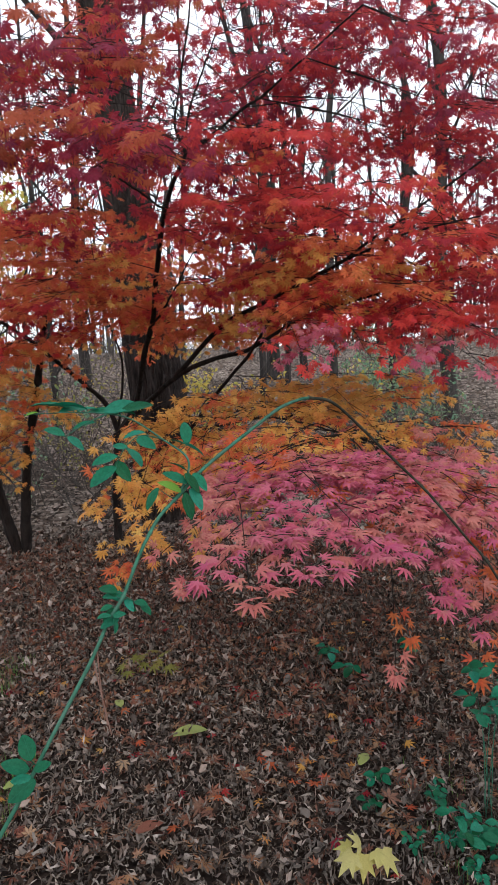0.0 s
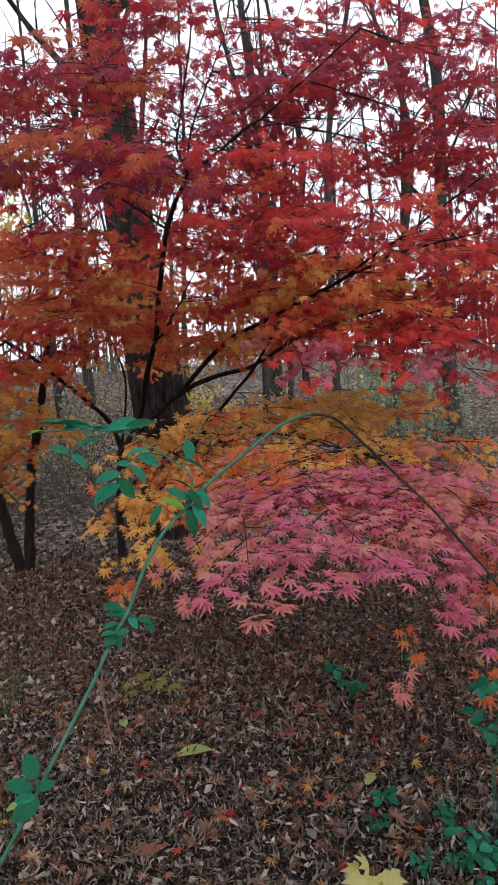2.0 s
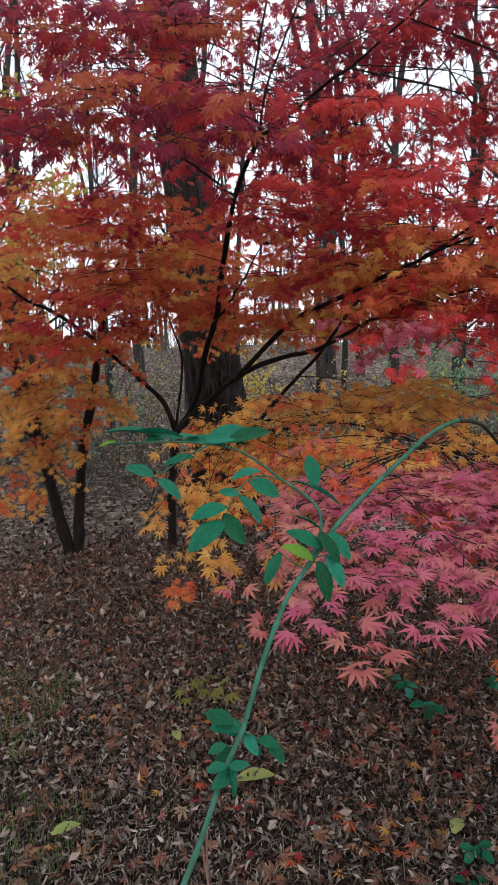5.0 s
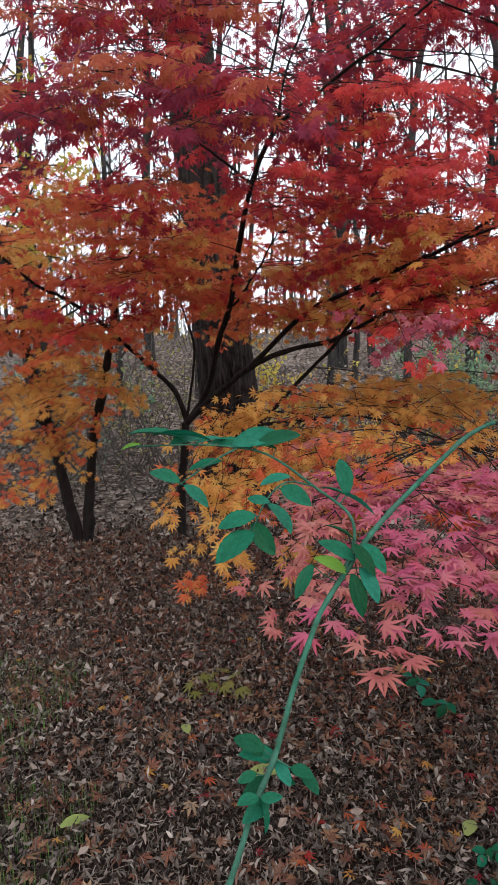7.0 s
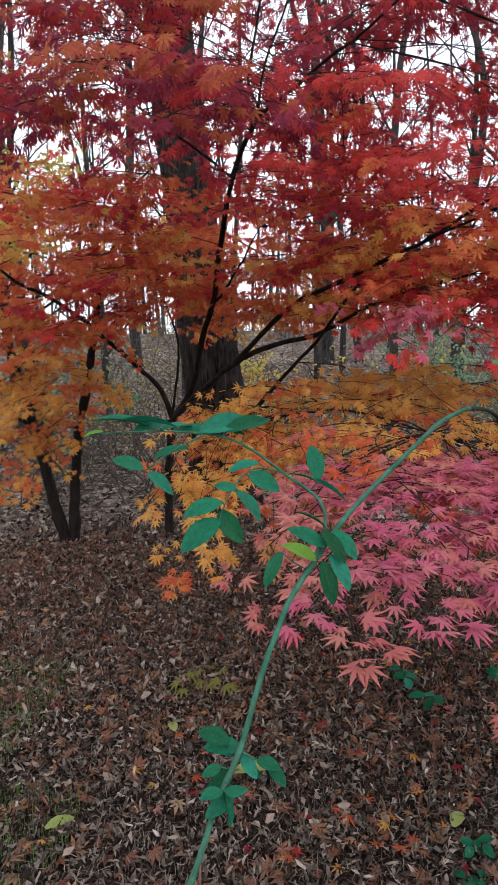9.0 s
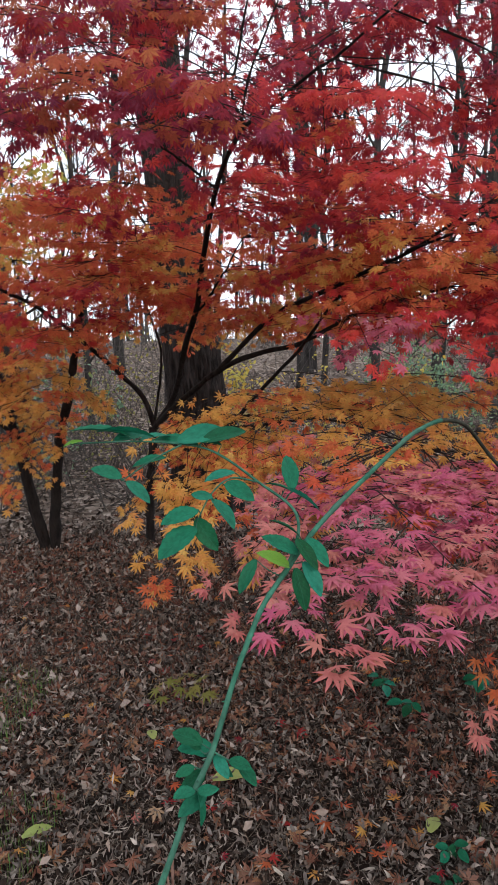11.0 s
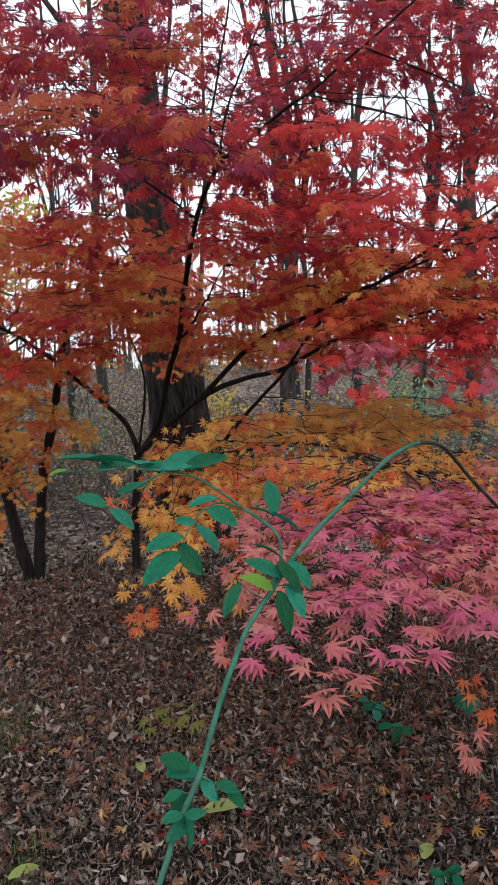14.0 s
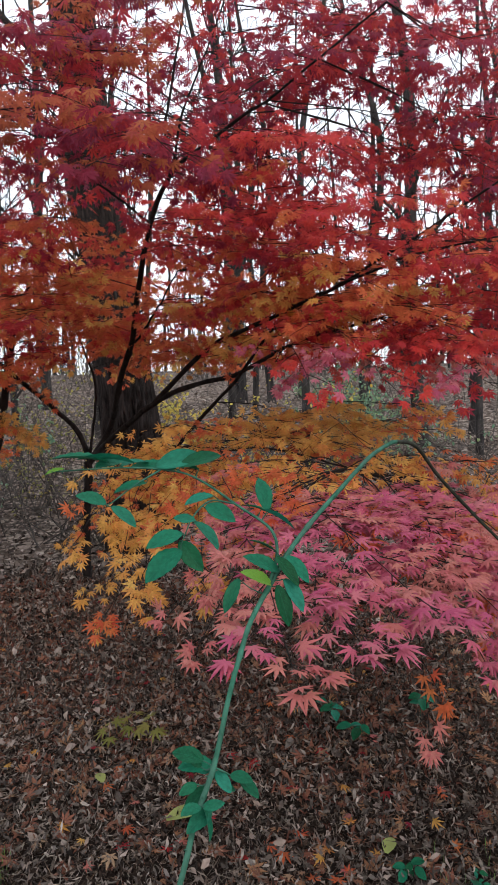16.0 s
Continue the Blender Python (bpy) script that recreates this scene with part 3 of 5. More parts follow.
# ---- the Japanese maples ----
HOLLOWS = [(-0.58, 3.8, 1.48, 0.17, 0.7, 0.24), (-0.76, 5.0, 1.46, 0.22, 0.8, 0.28), (-0.62, 3.2, 2.37, 0.1, 0.5, 0.17), (-0.8, 4.3, 2.69, 0.12, 0.6, 0.2), (0.62, 3.6, 1.52, 0.13, 0.8, 0.09), (0.44, 2.8, 1.52, 0.1, 0.4, 0.08), (-0.32, 3.6, 1.46, 0.1, 0.9, 0.07)]


for x, y, z in ((-0.79, 5.1, 1.55), (-0.74, 4.95, 1.7), (-0.68, 4.78, 1.82), (-0.63, 4.62, 1.95), (-0.58, 4.46, 2.1), (-0.53, 4.28, 2.27), (-0.48, 4.13, 2.4)):
    HOLLOWS += [(x + 0.04 * k, y - 0.3 * k, z - 0.035 * k * (z - 1.4), 0.032, 0.22, 0.08) for k in (1, 2, 3, 4, 5)]


class Maple:
    """A maple whose boughs spring from the nearest point of its trunk and limbs."""

    limbs = []

    def __init__(self, base, label, seed):
        self.tree = thing("maple_tree", base, label, "tree", "red and orange maples")
        self.rng = np.random.default_rng(seed)
        self.wood = []

    def limb(self, name, points, thick, thin, n=40):
        line = spline(points, n)
        heap = Heap()
        wave = line + np.cumsum(self.rng.normal(0, 0.002, line.shape), axis=0)
        heap.tube(wave, 0.85 * np.linspace(thick, thin, n) * (1 + 0.06 * np.sin(np.arange(n) * 1.3)), 10, 0.05, self.rng)
        self.wood.append(wave)
        Maple.limbs.append(wave)
        return part(name, heap.mesh("maple_" + name, MAPLE_BARK), self.tree, smooth=True)

    def bough(self, start, end, width, tints, twigs, size=0.042, sag=0.1, fine=False, single=0, droop=-0.5, face=0.7, jitter=0.42):
        rng = self.rng
        twigs = int(twigs * 1.1)
        start, end = np.array(start, float), np.array(end, float)
        wood = np.concatenate(self.wood)
        wood = wood[wood[:, 2] < start[2] + 0.35] if (wood[:, 2] < start[2] + 0.35).any() else wood
        root = wood[np.argmin((((wood - start) * (1, 1, 3)) ** 2).sum(1))]
        reach = np.linalg.norm(end - start)
        mid = (start + end) / 2 + rng.normal(0, 0.04, 3) + (0, 0, sag * reach)
        line = spline([root, root * 0.4 + start * 0.6 + (0, 0, 0.04), start, mid, end], 36)
        heap = Heap()
        heap.tube(line, np.linspace(0.0018 + 0.0012 * min(2.0, np.linalg.norm(end - root)), 0.0012, 36), 5)
        spots, ways, ups, hues = [], [], [], []

        def dress(p, way, length, hue, depth):
            """A twig with leaves in pairs, and smaller twigs."""
            way = way / np.linalg.norm(way)
            side = np.cross(way, (0, 0, 1.0))
            side /= np.linalg.norm(side) + 1e-9
            v = np.linspace(0, 1, 5)[:, None]
            curve = p + way * length * v + side * rng.normal(0, 0.06) * length * v * v + np.array([0, 0, -rng.uniform(0.05, 0.22) * length]) * v * v
            heap.tube(curve, np.linspace(0.0022 if depth else 0.0016, 0.0008, 5), 3)
            pairs = max(2, int(length / 0.05))
            for k in range(pairs + 1):
                u = 0.2 + 0.8 * k / pairs
                q = p + way * length * u + (curve[-1] - p - way * length) * u * u
                bare = np.interp(q[2], [1.5, 2.1, 2.7], [0.1, 0.26, 0.4])
                hang = np.interp(q[2], [1.4, 1.9, 2.4], [0.0, 0.5, 1.1])
                for s in ((-1, 1) if k < pairs else (-0.45, 0.1, 0.5)):
                    if rng.random() < bare:
                        continue
                    b = rng.uniform(0.6, 1.2) if abs(s) == 1 else 0.6
                    d = way * math.cos(b) + side * s * math.sin(b) + np.array([0, 0, rng.normal(droop - 0.25 * hang, 0.7 * jitter)])
                    spots.append(q + d / np.linalg.norm(d) * size * 0.75)
                    ways.append(d)
                    ups.append(rng.normal(0, jitter + 0.2 * hang, 3) + (0, -face - hang, 1))
                    hues.append(hue)
            if depth:
                for k in range(int(length / 0.13)):
                    u = rng.uniform(0.25, 0.85)
                    s = 1 if k % 2 else -1
                    dress(p + way * length * u, way * 0.75 + side * s * 0.8 + np.array([0, 0, rng.normal(0, 0.12)]), length * rng.uniform(0.3, 0.5), hue, 0)

        for n in range(twigs):
            u = 0.3 + 0.68 * (n + rng.uniform(0, 0.7)) / twigs
            k = min(34, int(u * 35))
            tangent = line[k + 1] - line[k]
            tangent /= np.linalg.norm(tangent)
            side = np.cross(tangent, (0, 0, 1.0)) * (1 if n % 2 else -1)
            a = rng.uniform(0.6, 1.15)
            way = tangent * math.cos(a) + side * math.sin(a) + np.array([0, 0, rng.normal(0.02, 0.14)])
            hue = rng.choice(len(tints))
            dress(line[k], way, width * rng.uniform(0.55, 1.0) * (1.15 - 0.5 * u), hue, 1)
        tangent = (line[-1] - line[-3]) * (1, 1, 0.5)
        dress(line[-1], tangent, width * 0.5, rng.choice(len(tints)), 1)
        branch = part("bough", heap.mesh("maple_bough", MAPLE_BARK), self.tree)
        spots, ways, ups, hues = np.array(spots), np.array(ways), np.array(ups), np.array(hues)
        sizes = size * rng.uniform(0.62, 1.12, len(spots))
        rots = turns(ways, ups)
        keep = self.open_air(spots)
        spots, sizes, rots, hues = spots[keep], sizes[keep], rots[keep], hues[keep]
        kinds = list(dict.fromkeys(tints))
        slot = np.array([kinds.index(m) for m in tints])[hues]
        take = np.zeros(len(spots), bool)
        if single:
            near = np.argsort(spots[:, 1])[: min(single, len(spots))]
            take[near] = True
            for i in near:
                leaf = new("leaf", single_leaf(tints[hues[i]], i % 3))
                leaf.parent = branch
                leaf.matrix_basis = Matrix.Translation(spots[i]) @ Matrix(rots[i].tolist()).to_4x4() @ Matrix.Scale(float(sizes[i]), 4)
        rest = ~take
        if rest.any():
            shape = FINE_LEAF if fine else PLAIN_LEAF
            v, f = scattered(shape, spots[rest], rots[rest], sizes[rest])
            me = mesh_of("maple_foliage", v, f, kinds[0])
            for m in kinds[1:]:
                me.materials.append(m)
            me.polygons.foreach_set("material_index", np.repeat(slot[rest], len(shape[1])).astype(np.int32))
            part("foliage", me, branch, kind="stuff")
        return len(spots)


    def open_air(self, spots):
        """Leaves keep clear of the thick limbs and of the shaded hollows of the crown."""
        keep = np.ones(len(spots), bool)
        for line in Maple.limbs[:12]:
            gap = spots[:, None] - line[None, ::2]
            before = np.clip(-gap[..., 1], 0, None)
            slope = (line[None, ::2] - (-0.1, 0.2, 1.53)) / (line[None, ::2, 1:2] - 0.2)
            gap = gap + before[..., None] * slope
            gap[..., 1] = np.where(spots[:, None, 1] < line[None, ::2, 1] + 0.05, 0.0, 1.0)
            keep &= ((gap**2).sum(-1).min(1) > 0.034**2) | (self.rng.random(len(spots)) < 0.2)
        for cx, cy, cz, rx, ry, rz in HOLLOWS:
            q = (((spots - (cx, cy, cz)) / (rx, ry, rz)) ** 2).sum(1)
            keep &= (q > 1) | (self.rng.random(len(spots)) < 0.12)
        return keep

    def boughs(self, start, end, width, tints, twigs, times=2, **more):
        """The same bough, and others that grow beside it."""
        for n in range(times):
            off = self.rng.normal(0, 1, (2, 3)) * (0.13, 0.12, 0.1) * (n > 0)
            off[:, 1] = abs(off[:, 1])
            self.bough(np.array(start) + off[0], np.array(end) + off[1], width * 1.1, tints, twigs, **more)


LEAF_MESHES = {}


def single_leaf(material, bend):
    key = (material.name, bend)
    if key not in LEAF_MESHES:
        v, f = FINE_LEAF
        v = v.copy()
        v[:, 2] -= (-0.08, 0.05, 0.16)[bend] * (v[:, 0] ** 2 + v[:, 1] ** 2)
        LEAF_MESHES[key] = mesh_of("maple_leaf", v, f, material)
    return LEAF_MESHES[key]


# the many-stemmed maple before the large tree
maple = Maple((-1.2, 5.75, 0), "many-stemmed maple in red, orange and pink autumn leaf", 31)
maple.limb("trunk", [(-1.22, 5.78, -0.1), (-1.19, 5.7, 0.4), (-1.13, 5.55, 0.8), (-1.1, 5.5, 1.05)], 0.044, 0.038)
maple.limb("limb", [(-1.1, 5.5, 1.05), (-1.19, 5.5, 1.3), (-1.33, 5.35, 1.48), (-1.5, 5.1, 1.68), (-1.6, 4.85, 1.83), (-1.75, 4.6, 1.96), (-1.87, 4.4, 2.05), (-2.05, 4.0, 2.3)], 0.026, 0.009)
maple.limb("limb", [(-1.1, 5.5, 1.05), (-0.92, 5.4, 1.3), (-0.76, 5.0, 1.675), (-0.65, 4.7, 1.87), (-0.56, 4.4, 2.16), (-0.47, 4.1, 2.43), (-0.37, 3.9, 2.61), (-0.27, 3.72, 2.72)], 0.029, 0.014)
maple.limb("limb", [(-0.27, 3.72, 2.72), (-0.13, 3.5, 2.73), (0.05, 3.2, 2.74), (0.2, 2.95, 2.74), (0.5, 2.6, 2.85)], 0.012, 0.004)
maple.limb("limb", [(-0.27, 3.72, 2.72), (-0.33, 3.7, 2.87), (-0.28, 3.65, 3.08), (-0.2, 3.6, 3.5), (-0.25, 3.5, 4.0)], 0.010, 0.004)
maple.limb("limb", [(-0.3, 3.78, 2.68), (-0.22, 3.6, 2.95), (-0.05, 3.45, 3.3), (0.1, 3.3, 3.8)], 0.008, 0.003)
maple.limb("limb", [(-1.1, 5.5, 1.05), (-0.82, 5.3, 1.3), (-0.52, 4.9, 1.51), (-0.27, 4.65, 1.61), (0.02, 4.4, 1.67), (0.19, 4.2, 1.76), (0.36, 3.95, 1.83), (0.7, 3.5, 1.9)], 0.029, 0.007)
maple.limb("limb", [(-0.56, 4.95, 1.48), (-0.3, 4.6, 1.72), (-0.12, 4.4, 1.85), (0.04, 4.2, 1.91), (0.2, 4.0, 1.96), (0.4, 3.7, 2.03), (0.5, 3.55, 2.06), (0.62, 3.35, 2.13), (0.75, 3.1, 2.2), (1.0, 2.8, 2.35)], 0.021, 0.005)
maple.limb("limb", [(0.5, 3.55, 2.06), (0.62, 3.35, 2.09), (0.75, 3.1, 2.1), (1.0, 2.8, 2.1)], 0.009, 0.004)
maple.limb("limb", [(-1.05, 5.62, 0.75), (-0.75, 5.65, 0.9), (-0.52, 5.5, 1.05), (-0.2, 4.8, 1.4), (0.02, 4.4, 1.63), (0.14, 4.2, 1.78), (0.25, 4.0, 1.93)], 0.022, 0.008)
maple.limb("limb", [(-0.7, 5.6, 0.93), (-0.45, 4.9, 1.09), (-0.13, 4.4, 1.17), (0.12, 4.0, 1.22), (0.32, 3.6, 1.21), (0.47, 3.2, 1.18)], 0.013, 0.004)
maple.limb("limb", [(-0.62, 4.65, 1.9), (-0.45, 4.5, 2.1), (-0.3, 4.3, 2.3)], 0.010, 0.004)
maple.limb("limb", [(-0.44, 4.0, 2.5), (-0.7, 3.5, 2.6), (-0.9, 3.0, 2.65)], 0.009, 0.003)
maple.limb("limb", [(-1.1, 5.5, 1.1), (-1.02, 5.4, 1.6), (-1.1, 5.2, 2.0), (-1.2, 4.9, 2.4)], 0.013, 0.005)

ROSE = [SALMON, PINK, SALMON, PINK, RUST]
for a, b, w, n in (((-0.05, 2.4, 1.1), (-0.02, 1.66, 1.0), 0.26, 9), ((0.08, 2.5, 1.1), (0.13, 1.72, 1.01), 0.3, 11), ((0.2, 2.6, 1.1), (0.33, 1.84, 1.02), 0.32, 11),
                   ((0.4, 2.7, 1.1), (0.52, 1.98, 1.0), 0.32, 11), ((0.6, 2.8, 1.1), (0.77, 2.08, 0.98), 0.34, 10), ((0.5, 2.6, 1.08), (0.4, 2.0, 1.0), 0.3, 11)):
    maple.bough(a, b, w, [PINK, PINK, PINK, SALMON], n + 2, 0.047, 0.05, True, 42, 0.05, 0.15, 0.24)
    maple.bough(np.array(a) + (0.1, 0.25, 0.02), np.array(b) + (0.12, 0.3, 0.03), w * 1.15, ROSE, n // 2, 0.043, 0.05, True, 0, 0.0, 0.2, 0.28)
for a, b, w, n in (((-0.1, 2.7, 1.08), (-0.27, 2.05, 0.96), 0.11, 7), ((0.0, 2.6, 1.05), (-0.2, 2.08, 0.86), 0.11, 7)):
    maple.boughs(a, b, w, [PINK, SALMON, SALMON], n + 2, times=1, size=0.043, sag=0.04, fine=True, droop=-0.15, face=0.3)
for a, b, w, n in (((0.8, 2.8, 0.95), (0.5, 2.27, 0.5), 0.15, 5), ((0.95, 2.8, 0.9), (0.78, 2.2, 0.52), 0.22, 7), ((1.0, 3.0, 0.95), (0.9, 2.4, 0.66), 0.26, 8),
                   ((0.75, 2.9, 0.98), (0.6, 2.15, 0.78), 0.26, 9), ((0.85, 3.0, 1.02), (0.68, 2.3, 0.84), 0.3, 9), ((1.05, 2.9, 1.0), (0.88, 2.3, 0.8), 0.3, 9), ((0.95, 2.9, 0.95), (0.78, 2.15, 0.72), 0.26, 9)):
    maple.boughs(a, b, w, [RUST, SALMON, RUST] if b[2] < 0.55 else ROSE, n, times=1, size=0.048, sag=0.06, fine=True, droop=-0.4 if b[2] < 0.55 else -0.1, face=0.9 if b[2] < 0.55 else 0.45, jitter=0.34)
GOLD = [AMBER, AMBER, AMBER, AMBER, AMBER, AMBER, RUST]
for a, b, w, n in (((-0.35, 4.3, 1.2), (-0.7, 3.15, 0.74), 0.2, 8), ((-0.3, 4.0, 1.15), (-0.42, 2.7, 0.85), 0.3, 10), ((-0.2, 3.9, 1.2), (-0.2, 2.5, 0.95), 0.32, 11), ((-0.62, 4.0, 1.2), (-0.6, 3.0, 1.0), 0.28, 9), ((-0.42, 3.8, 1.2), (-0.5, 2.8, 0.97), 0.28, 9),
                   ((-0.1, 3.9, 1.25), (0.05, 2.8, 1.05), 0.35, 12), ((0.15, 4.0, 1.28), (0.3, 3.0, 1.15), 0.38, 13), ((0.4, 4.0, 1.3), (0.6, 3.0, 1.2), 0.4, 13), ((0.7, 4.1, 1.32), (0.95, 3.1, 1.2), 0.4, 12)):
    maple.boughs(a, b, w, GOLD if a[0] < 0.1 else [AMBER, RUST, AMBER], n - 2, times=1 + (a[0] < 0.1), size=0.043, sag=0.06, fine=True, droop=-0.35, face=0.75)
for a, b, w, n in (((0.25, 3.1, 1.22), (0.22, 2.3, 1.12), 0.34, 11), ((0.65, 3.2, 1.2), (0.6, 2.4, 1.1), 0.36, 11), ((-0.1, 3.1, 1.2), (-0.12, 2.4, 1.06), 0.26, 9), ((0.95, 3.2, 1.2), (0.95, 2.5, 1.1), 0.34, 9)):
    maple.boughs(a, b, w, [SALMON, RUST, SALMON, AMBER], n - 2, times=1, size=0.043, sag=0.06, fine=True, droop=-0.3, face=0.6)
for a, b, w, n in (((0.0, 4.3, 1.4), (0.1, 3.3, 1.26), 0.4, 8), ((0.4, 4.2, 1.4), (0.55, 3.2, 1.28), 0.42, 7),
                   ((-0.6, 5.0, 0.95), (-0.9, 4.2, 0.75), 0.3, 8), ((-0.7, 5.2, 0.95), (-0.3, 4.3, 0.9), 0.3, 8)):
    maple.boughs(a, b, w, [AMBER, RUST, AMBER], n, size=0.044, sag=0.06, droop=-0.35, face=0.75)
EMBER = [RUST, RUST, SCARLET, AMBER, RUST]
for a, b, w, n in (((-0.3, 4.5, 1.78), (-0.35, 3.5, 1.84), 0.42, 13), ((0.0, 4.3, 1.8), (0.05, 3.3, 1.8), 0.42, 13), ((0.25, 4.0, 1.9), (0.4, 3.0, 1.78), 0.42, 13), ((0.55, 3.7, 1.95), (0.8, 2.9, 1.8), 0.42, 12),
                   ((-0.4, 4.3, 2.05), (-0.3, 3.3, 2.0), 0.42, 13), ((0.0, 4.1, 2.05), (0.15, 3.1, 2.02), 0.42, 13), ((-0.7, 4.7, 1.9), (-0.8, 3.7, 1.95), 0.42, 13), ((-0.8, 4.6, 2.2), (-0.75, 3.5, 2.1), 0.42, 13),
                   ((0.5, 3.6, 2.1), (0.45, 2.8, 1.95), 0.36, 11)):
    if a[0] < 0.1 and a[2] > 1.6:
        a, b = [(x * 1.15, y + 0.75, z * 1.12 - 0.18) for x, y, z in (a, b)]
    maple.boughs(a, b, w, EMBER, n, size=0.044, sag=0.06, droop=-0.35, face=0.75)
for a, b, w, n in (((-1.1, 4.8, 2.1), (-1.1, 3.7, 1.95), 0.42, 13), ((-1.4, 4.9, 1.95), (-1.5, 3.8, 1.85), 0.42, 13), ((-1.2, 4.6, 2.4), (-1.2, 3.5, 2.25), 0.42, 13), ((-1.7, 4.5, 2.2), (-1.75, 3.5, 2.1), 0.42, 12),
                   ((-0.9, 4.3, 2.4), (-0.9, 3.2, 2.3), 0.42, 13), ((-1.5, 4.3, 2.5), (-1.5, 3.2, 2.4), 0.42, 12), ((-2.1, 4.3, 2.1), (-2.2, 3.3, 2.0), 0.4, 10)):
    maple.boughs(a, b, w, [RUST, RUST, RUST, SCARLET, RUST, AMBER, CRIMSON], n + 1, size=0.044, sag=0.06, droop=-0.35, face=0.75)
FLAME = [SCARLET, SCARLET, CRIMSON, SCARLET, CRIMSON, RUST]
for a, b, w, n in (((0.8, 3.4, 1.85), (0.95, 2.6, 1.62), 0.4, 12), ((1.0, 3.6, 1.95), (1.3, 2.8, 1.72), 0.42, 12), ((0.8, 3.3, 2.1), (1.0, 2.5, 1.95), 0.4, 12),
                   ((-0.3, 3.9, 2.35), (-0.2, 3.0, 2.28), 0.42, 13), ((0.1, 3.8, 2.3), (0.25, 2.8, 2.22), 0.42, 13), ((0.4, 3.5, 2.35), (0.6, 2.7, 2.25), 0.42, 12), ((0.2, 3.4, 2.6), (0.25, 2.6, 2.42), 0.38, 12),
                   ((1.2, 3.4, 2.2), (1.45, 2.7, 2.0), 0.42, 11)):
    maple.boughs(a, b, w, FLAME, n, times=2, size=0.041, sag=0.06, droop=-0.35, face=0.8)
for a, b, w, n in (((1.0, 3.5, 1.82), (1.1, 2.8, 1.64), 0.36, 9), ((0.45, 3.5, 1.72), (0.5, 2.7, 1.57), 0.34, 9), ((0.2, 3.7, 1.7), (0.26, 2.9, 1.56), 0.3, 7), ((0.85, 3.4, 1.7), (0.95, 2.7, 1.52), 0.34, 8)):
    maple.boughs(a, b, w, [PINK, SCARLET, SALMON, SCARLET], n, times=1, size=0.041, sag=0.06, droop=-0.4, face=1.0)
WINE = [CRIMSON, CRIMSON, PURPLE, CRIMSON, CRIMSON, PURPLE, SCARLET]
for a, b, w, n in (((-0.2, 3.8, 2.95), (-0.15, 3.0, 2.75), 0.4, 12), ((0.15, 3.5, 2.95), (0.25, 2.8, 2.8), 0.4, 12), ((0.5, 3.3, 2.95), (0.6, 2.7, 2.75), 0.38, 11), ((0.8, 3.4, 2.75), (0.95, 2.8, 2.55), 0.4, 11),
                   ((0.0, 3.6, 3.3), (0.1, 2.9, 3.05), 0.4, 11), ((0.5, 3.5, 3.3), (0.6, 2.9, 3.15), 0.4, 10), ((1.1, 3.4, 3.0), (1.25, 2.8, 2.8), 0.4, 10), ((-0.3, 3.6, 3.3), (-0.3, 2.8, 3.1), 0.4, 10), ((1.2, 3.7, 2.65), (1.4, 3.1, 2.45), 0.4, 9), ((1.0, 3.7, 3.35), (1.1, 3.1, 3.2), 0.4, 9),
                   ((1.0, 3.4, 2.75), (1.05, 2.9, 2.5), 0.36, 7), ((1.3, 3.5, 2.5), (1.32, 2.9, 2.3), 0.36, 8)):
    maple.boughs(a, b, w, WINE, n + 1, times=2, size=0.041, sag=0.06)
for a, b, w, n in (((-0.55, 3.4, 2.65), (-0.45, 2.4, 2.4), 0.4, 12), ((-0.8, 3.2, 2.65), (-0.75, 2.2, 2.35), 0.4, 12), ((-1.1, 3.2, 2.6), (-1.05, 2.3, 2.35), 0.4, 11), ((-0.6, 3.2, 2.95), (-0.6, 2.3, 2.7), 0.4, 10),
                   ((-1.0, 3.2, 2.9), (-1.0, 2.4, 2.65), 0.38, 10), ((-1.45, 3.4, 2.75), (-1.45, 2.6, 2.5), 0.38, 6), ((-0.35, 3.0, 2.55), (-0.3, 2.2, 2.3), 0.34, 10), ((-1.3, 3.5, 3.15), (-1.2, 2.8, 3.0), 0.38, 5), ((-0.5, 3.4, 3.3), (-0.45, 2.7, 3.1), 0.38, 9)):
    maple.boughs(a, b, w, [PURPLE, CRIMSON, BRICK, PURPLE, CRIMSON, BRICK, PURPLE], n, times=2, size=0.045, sag=0.06)

